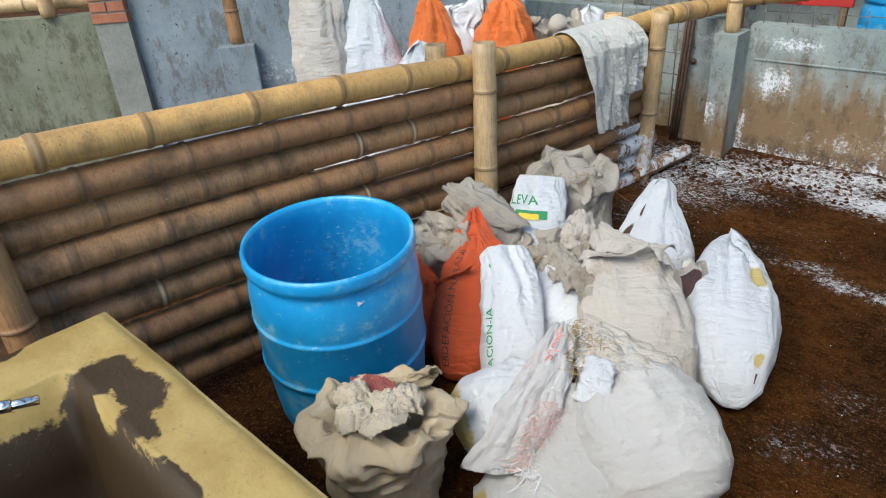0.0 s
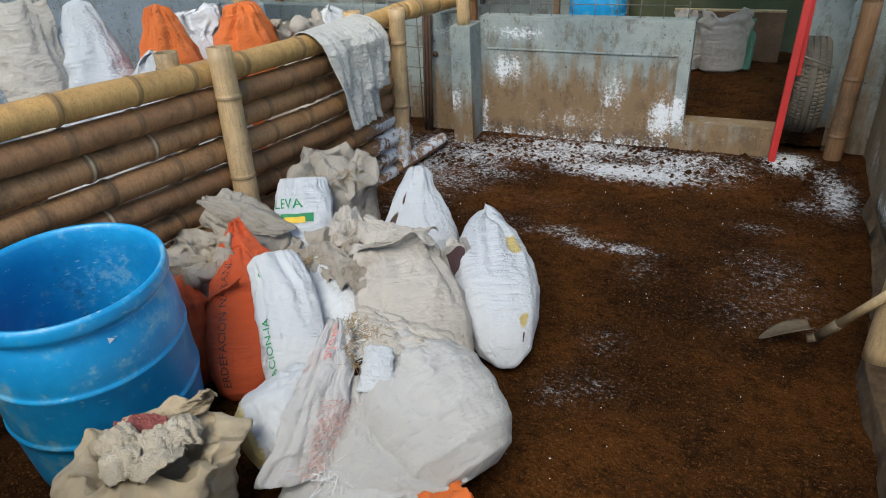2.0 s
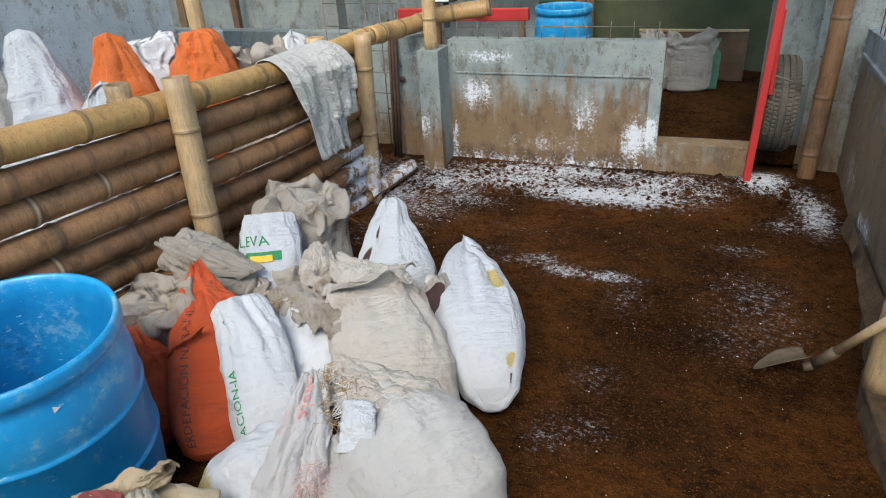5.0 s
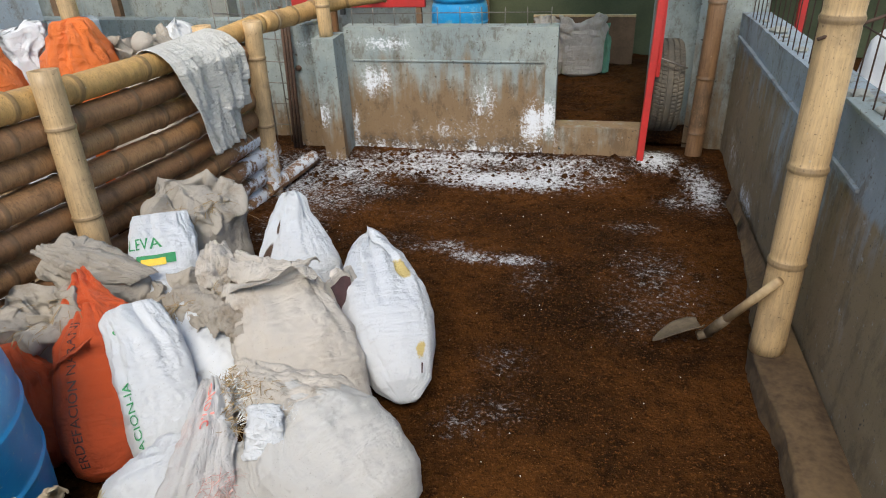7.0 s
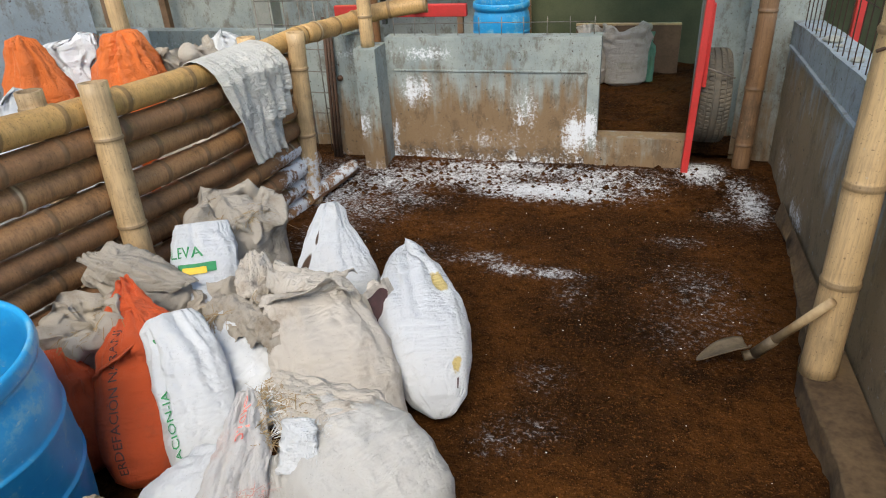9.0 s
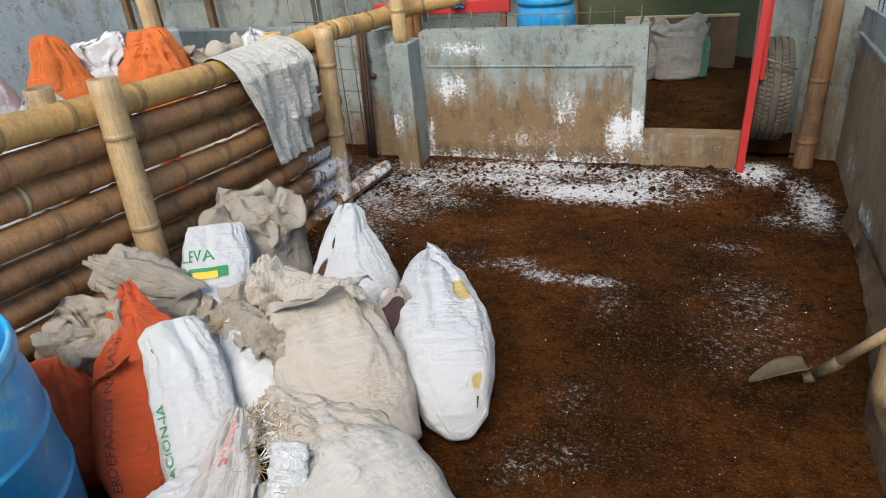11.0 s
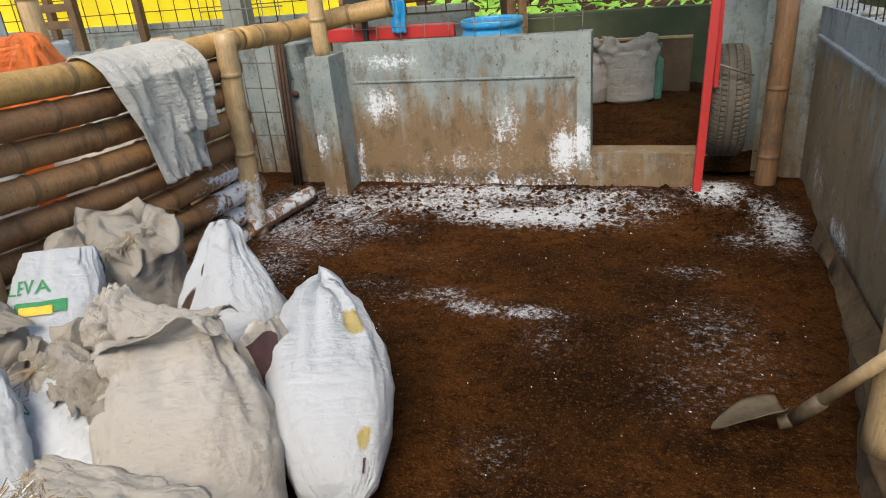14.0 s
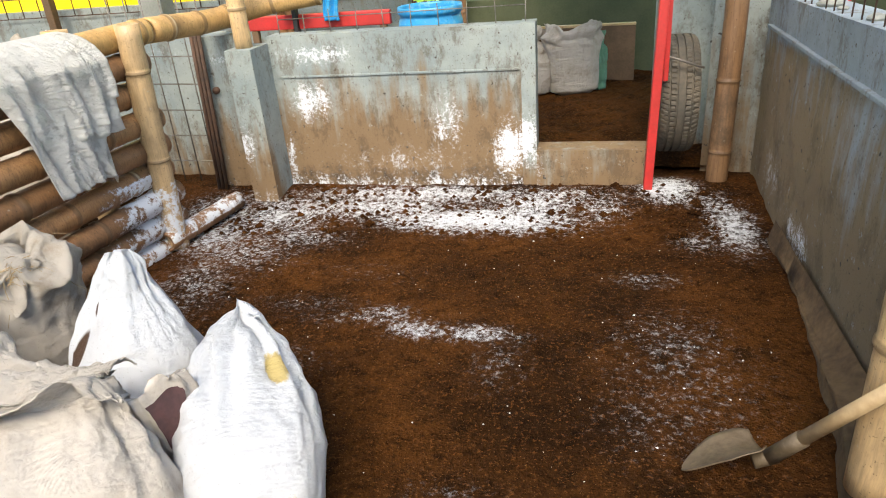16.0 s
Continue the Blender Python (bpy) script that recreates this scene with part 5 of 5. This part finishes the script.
# ---- beyond the far wall ----
soilheap = from_grid("soil_heap", np.array([[(x, y, 0.02 + 0.12 * math.exp(-((y - 6) / 0.9) ** 2) + 0.25 * math.exp(-((x - 2.1) / 0.5) ** 2 - ((y - 5.6) / 0.6) ** 2) + 0.03 * fbm(x * 4, y * 4, 2)) for x in np.linspace(0.0, 3.0, 50)] for y in np.linspace(4.6, 7.3, 50)]), M["soil"], None, False, (("lime", np.zeros((50, 50))),))
tagged(soilheap, "dark soil heap behind the doorway", "soil", kind="structure")
Sack((1.05, 6.1, 0.12), (1.02, 6.15, 0.62), 0.2, 0.18, (0, -1, 0.2), "open", 31, 0.03, 0.02).build("sack", M["grey_sack"], "full grey sack with a green torn rim", "sacks beyond the doorway", 64, 50)
Sack((0.7, 6.1, 0.12), (0.72, 6.15, 0.64), 0.2, 0.18, (0, -1, 0.2), "tied", 32, 0.03, 0.02).build("sack", M["grey_sack"], "full grey sack with a gathered neck", "sacks beyond the doorway", 64, 50)
Sack((1.24, 6.18, 0.12), (1.22, 6.18, 0.58), 0.06, 0.1, (0, -1, 0.2), "tied", 33, 0.03, 0.02).build("sack", sack_mat("green sacking", (0.12, 0.3, 0.2), (0.1, 0.18, 0.12), 0.4), "narrow green sack beside the grey ones", "sacks beyond the doorway", 48, 40)
bd = boxed("board", (0.55, 6.7, 0.0), (1.53, 6.74, 0.53), M["timber"], None, 0.006)
tagged(bd, "upright brown board with a pale top edge", "board")
boxed("edge_strip", (0.55, 6.69, 0.532), (1.53, 6.745, 0.55), M["bamboo_pale"], bd, 0.003, "pale top strip")
d2 = drum("plastic_drum", (-0.17, 6.6, 0.0), (0, 0, 0), 0.28, 0.79, "blue plastic drum behind the low wall")
beam = boxed("rail", (-1.9, 6.5, 0.66), (-0.5, 6.56, 0.78), M["red"], None, 0.01)
tagged(beam, "red-painted timber rail in the next pen", "rail")
for x in (-1.8, -0.6):
    boxed("post", (x, 6.505, 0.0), (x + 0.06, 6.555, 0.66), M["timber"], beam, 0.005)
cr = thing("plastic_crate", (0, 0, 0), "black plastic crate with a white label, hung on the mesh", "crate")
for i in range(6):
    boxed("slat", (-1.48 + 0.048 * i, 6.36, 0.86), (-1.455 + 0.048 * i, 6.38, 1.5), M["black"], cr, 0.002)
for z in (0.86, 1.0, 1.15, 1.3, 1.46):
    boxed("band", (-1.48, 6.352, z), (-1.215, 6.388, z + 0.05), M["black"], cr, 0.002)
boxed("side", (-1.48, 6.39, 0.86), (-1.215, 6.46, 1.5), M["black"], cr, 0.004)
boxed("label", (-1.43, 6.344, 0.87), (-1.27, 6.35, 0.93), M["label_white"], cr, 0.001)
boxed("bracket", (-1.37, 6.46, 0.6), (-1.33, 6.52, 0.9), M["black"], cr, 0.001)
rag = from_grid("rag", np.array([[(-1.07 + 0.14 * u + 0.01 * math.sin(q * 6), 6.46 + 0.02 * math.sin(u * 12), 1.0 - 0.28 * q) for u in np.linspace(0, 1, 24)] for q in np.linspace(0, 1, 24)]), M["blue"])
tagged(rag, "blue rag hung on the red rail", "rag")
rag.modifiers.new("thickness", "SOLIDIFY").thickness = 0.004
for k, (x0, x1, z) in enumerate(((-1.2, 0.0, 0.98), (-1.3, 0.1, 1.1))):
    lg = thing("bamboo_rail", (0, 0, 0), "horizontal bamboo rail of a far pen", "bamboo", "far rails")
    bamboo("culm", [(x0 - 0.6, 7.0, z), (x1, 7.1, z + 0.03)], 0.06, M["bamboo"], lg, 0.4, 70 + k)
    for x in (x0 - 0.5, x1 - 0.1):
        bamboo("post", [(x, 7.14 + 0.03 * k, 0), (x, 7.14 + 0.03 * k, z + 0.1)], 0.045, M["bamboo"], lg, 0.4, 75 + k)
for k, x in enumerate((-5.9, -4.6, -3.3, -0.25)):
    lg = boxed("timber_post", (x, 7.32, 0), (x + 0.09, 7.4, 3.3), M["timber"], None, 0.006)
    tagged(lg, "brown timber post of the building edge", "post", "edge posts")
lg = boxed("concrete_post", (-2.72, 6.3, 0), (-2.5, 6.5, 3.3), M["block"], None, 0.01)
tagged(lg, "grey concrete post of the building", "post")

# tarpaulin and greenery outside
tp = from_grid("tarpaulin", np.array([[(x, 7.95 + 0.05 * math.sin(x * 4) + 0.03 * math.sin(x * 9 + z * 3), z) for x in np.linspace(-12, -1.35, 120)] for z in np.linspace(0.6, 3.4, 30)]), M["tarp"])
hem = rodded("hem_cord", (-12, 7.95, 0.62), (-1.35, 7.95, 0.62), 0.012, M["label_white"], tp)
tagged(tp, "bright yellow tarpaulin hung along the building edge", "tarpaulin")


def greenery():
    rnd = random.Random(5)
    vs, fs = [], []
    for _ in range(9000):
        x, y = rnd.uniform(-3.5, 9), rnd.uniform(10, 13.5)
        z = rnd.uniform(0.0, 4.5)
        if fbm(x * 0.8, z * 0.8, y) < -0.12:
            continue
        s = rnd.uniform(0.08, 0.2)
        a, b = rnd.uniform(0, 6.28), rnd.uniform(-0.9, 0.9)
        u = Vector((math.cos(a), math.sin(a), math.sin(b))) * s
        w = Vector((-math.sin(a), math.cos(a), rnd.uniform(-0.6, 0.6))) * s * 0.4
        c = Vector((x, y, z))
        k = len(vs)
        vs += [c - u, c + w, c + u, c - w]
        fs.append((k, k + 1, k + 2, k + 3))
    me = bpy.data.meshes.new("foliage")
    me.from_pydata(vs, [], fs)
    me.materials.append(M["leaf"])
    tagged(new("foliage", me), "bright green leafy bushes outside the building", "foliage", kind="stuff")


greenery()

# ---- side pen to the west ----
wp = boxed("west_pillar", (-0.13, -0.12, 0), (0.13, 0.12, 0.92), M["bluegrey"], None, 0.01)
wp.location, wp.rotation_euler = (-3.42, 2.17, 0), (0, 0, radians(48))
tagged(wp, "short cement pillar against the damp wall", "pillar", kind="structure")
lg = thing("bamboo_post", (0, 0, 0), "bamboo post standing on a cement pillar", "post")
bamboo("culm", [(-3.42, 2.17, 0.92), (-3.44, 2.17, 3.3)], 0.06, M["bamboo"], lg, 0.4, 81)
FW = (0.74, -0.67, 0.2)
G = "sacks in the side pen"
Sack((-2.40, 2.14, 0.0), (-2.44, 2.18, 1.33), 0.17, 0.16, FW, "flat", 41, 0.03, 0.03).build("sack", M["dirty_sack"], "tall stack-worn white sack with a green stripe", G, 64, 50).mark("print", 0.12, 0.38, 0.45, 0.48, M["ink_green"])
Sack((-2.24, 2.40, 0.0), (-2.26, 2.43, 1.30), 0.22, 0.19, FW, "round", 42, 0.03, 0.03).build("sack", M["white_sack"], "bright white full sack", G, 64, 50)
Sack((-1.75, 2.38, 0.3), (-1.75, 2.38, 1.04), 0.22, 0.2, FW, "tip", 43, 0.03, 0.03).build("sack", M["white_sack"], "white sack lying before the orange ones", G, 64, 50)
Sack((-1.90, 2.66, 0.0), (-1.92, 2.66, 1.24), 0.21, 0.18, FW, "round", 44, 0.03, 0.03).build("sack", M["light_orange"], "orange sack with a gathered neck", G, 64, 50)
Sack((-1.70, 3.10, 0.0), (-1.70, 3.12, 1.19), 0.24, 0.2, FW, "round", 45, 0.05, 0.03).build("sack", M["light_orange"], "bright orange sack tied to a peak", G, 64, 50)
Sack((-2.0, 3.05, 0.3), (-2.0, 3.08, 1.14), 0.15, 0.15, FW, "tied", 46, 0.05, 0.03).build("sack", M["white_sack"], "crumpled white sack between orange ones", G, 64, 50)
Sack((-1.55, 3.45, 0.2), (-1.55, 3.45, 1.02), 0.16, 0.15, FW, "open", 47, 0.05, 0.03).build("sack", M["grey_sack"], "crumpled grey sack beside the orange ones", G, 64, 50)
Sack((-1.5, 3.8, 0.2), (-1.5, 3.8, 1.04), 0.18, 0.15, FW, "tip", 48, 0.05, 0.03).build("sack", M["white_sack"], "white sack against the block wall", G, 64, 50)
Sack((-1.45, 3.2, 0.0), (-1.5, 3.2, 0.88), 0.25, 0.2, FW, "flat", 49, 0.03, 0.03).build("sack", M["dirty_sack"], "soiled white sack behind the bamboo fence", G, 64, 50)
Sack((-1.6, 2.5, 0.0), (-1.6, 2.5, 0.9), 0.25, 0.2, FW, "flat", 50, 0.03, 0.03).build("sack", M["white_sack"], "white sack behind the bamboo fence", G, 64, 50)
Sack((-1.65, 1.9, 0.0), (-1.65, 1.9, 0.85), 0.25, 0.2, FW, "flat", 51, 0.03, 0.03).build("sack", M["white_sack"], "white sack behind the bamboo fence", G, 64, 50)

# ---- east pen behind the mesh ----
Sack((2.75, 2.5, 0.0), (2.75, 2.6, 1.15), 0.35, 0.25, (-0.7, -0.7, 0.2), "bale", 61, 0.02, 0.02).build("sack", M["white_sack"], "white filled sack behind the wire mesh", "sacks in the east pen", 64, 50)
Sack((2.7, 3.6, 0.0), (2.9, 3.7, 1.02), 0.35, 0.25, (-0.7, -0.7, 0.2), "bale", 62, 0.02, 0.02).build("sack", M["white_sack"], "white filled sack behind the wire mesh", "sacks in the east pen", 64, 50)
bm_ = boxed("rail", (2.4, 5.0, 1.1), (5.0, 5.06, 1.22), M["red"], None, 0.008)
tagged(bm_, "red-painted timber rail in the east pen", "rail")
boxed("post", (2.5, 5.005, 0), (2.56, 5.055, 1.1), M["red"], bm_)

# crumbs of lime and soil
def crumbs(name, n, lo, hi, material, label, seed, limed, y0=0.9):
    rnd = random.Random(seed)
    vs, fs = [], []
    while len(fs) < n * 8:
        x, y = rnd.uniform(-0.9, 1.9), rnd.uniform(y0, 4.25)
        if limed and rnd.random() > 0.12 + float(spots(np.array(x), np.array(y), LIME)) * 1.2:
            continue
        s = rnd.uniform(lo, hi) * rnd.uniform(0.5, 1)
        z = 0.004 + 0.012 * fbm(x * 2, y * 2, 0) + 0.05 * math.exp(-((4.3 - y) / 0.25) ** 2) + s * 0.2
        k = len(vs)
        vs += [(x + s * dx * rnd.uniform(0.5, 1.2), y + s * dy * rnd.uniform(0.5, 1.2), z + s * dz * 0.7) for dx, dy, dz in ((1, 0, 0), (-1, 0, 0), (0, 1, 0), (0, -1, 0), (0, 0, 1), (0, 0, -1))]
        fs += [(k + a, k + b, k + c) for a, b, c in ((0, 2, 4), (2, 1, 4), (1, 3, 4), (3, 0, 4), (2, 0, 5), (1, 2, 5), (3, 1, 5), (0, 3, 5))]
    me = bpy.data.meshes.new(name)
    me.from_pydata(vs, [], fs)
    me.materials.append(material)
    tagged(new(name, me), label, name.split("_")[0], kind="stuff")


crumbs("lime_crumbs", 380, 0.002, 0.006, M["lime"], "white crumbs of lime scattered on the soil", 1, True)
crumbs("manure_lumps", 420, 0.012, 0.035, M["soil"], "dark lumps of manure along the far wall", 3, False, 3.65)
crumbs("soil_clods", 3000, 0.004, 0.014, M["soil"], "small dark clods of soil", 2, False)

# brick pier and bamboo slats of the west side
bp = thing("brick_pier", (0, 0, 0), "narrow pier of bare red bricks with white mortar", "brick pier")
c = WA + WD * -2.57
bm = bmesh.new()
box(bm, (-0.115, -0.06, 0), (0.115, 0.06, 2.6))
o = part("mortar", bm, M["block"], bp)
o.location, o.rotation_euler = (c[0], c[1], 0), (0, 0, math.atan2(WD[1], WD[0]))
for i in range(18):
    for j in range(2 if i % 2 else 1):
        w = 0.12 if i % 2 == 0 else 0.056
        bm = bmesh.new()
        box(bm, (-w, -0.07, 0), (w, 0.07, 0.062), 0.004)
        o = part("brick", bm, M["brick"], bp)
        off = WD * ((j - 0.5) * 0.122 if i % 2 else 0)
        o.location, o.rotation_euler = (c[0] + off[0], c[1] + off[1], 1.14 + 0.075 * i), (0, 0, math.atan2(WD[1], WD[0]))
sl = thing("bamboo_screen", (0, 0, 0), "screen of pale horizontal bamboo slats over the low wall", "screen")
for i in range(9):
    a, c = west(-6.3), west(-2.7)
    bamboo("slat", [(a[0] - 0.1, a[1] + 0.1, 1.28 + 0.13 * i), (c[0] - 0.1, c[1] + 0.1, 1.28 + 0.13 * i)], 0.05, M["bamboo_pale"], sl, 0.5, 90 + i)
for s in (-3.8, -3.0):
    a = west(s)
    bamboo("post", [(a[0], a[1], 1.2), (a[0], a[1], 2.6)], 0.05, M["bamboo_pale"], sl, 0.5, 110)

# short rod added in place of the wall's rust stain
st = rodded("bolt", (-0.9, 4.26, 0.63), (-0.9, 4.23, 0.63), 0.02, M["rust"], None, 12)
tagged(st, "rust stain on the cement wall, built as a short rod", "bolt")
# timber rack and wall end in the side pen
rk = thing("timber_rack", (0, 0, 0), "small brown timber rack under the tarpaulin", "rack")
for x in (-5.3, -4.65):
    boxed("upright", (x, 6.4, 0), (x + 0.1, 6.48, 1.32), M["timber"], rk)
for z in (0.95, 1.12, 1.26):
    boxed("slat", (-5.2, 6.41, z), (-4.65, 6.47, z + 0.08), M["timber"], rk)
a = west(0.2)
ws = boxed("wall_west_end", (-0.14, -0.1, 0), (0.14, 0.1, 1.08), M["bluegrey"], None, 0.012)
ws.location, ws.rotation_euler = (a[0], a[1], 0), (0, 0, radians(48))
tagged(ws, "short cement pillar at the wall end", "pillar", kind="structure")
lg = thing("bamboo_post", (0, 0, 0), "pale bamboo post on the wall end", "post")
bamboo("culm", [(a[0], a[1], 1.06), (a[0] - 0.03, a[1], 3.3)], 0.055, M["bamboo_pale"], lg, 0.45, 120)

rnd = random.Random(12)
for i in range(14):
    y = 0.6 + i * 0.27 + rnd.uniform(-0.08, 0.08)
    x = 2.02 + 0.0157 * (y - 2.0)
    s = rnd.uniform(0.02, 0.05)
    zt = 0.955 + 0.03 * (4.5 - y) if y > 2.35 else 1.045
    bm = bmesh.new()
    bmesh.ops.create_icosphere(bm, subdivisions=2, radius=s)
    for v in bm.verts:
        v.co *= 1 + 0.35 * noise.noise(v.co * 25 + Vector((i, 0, 0)))
        v.co.z *= 0.45
    o = part("mortar_lump", bm, M["block"])
    o.location = (x + 0.04, y, zt + s * 0.25)
    tagged(o, "dry lump of mortar on the wall top", "mortar", "mortar lumps")
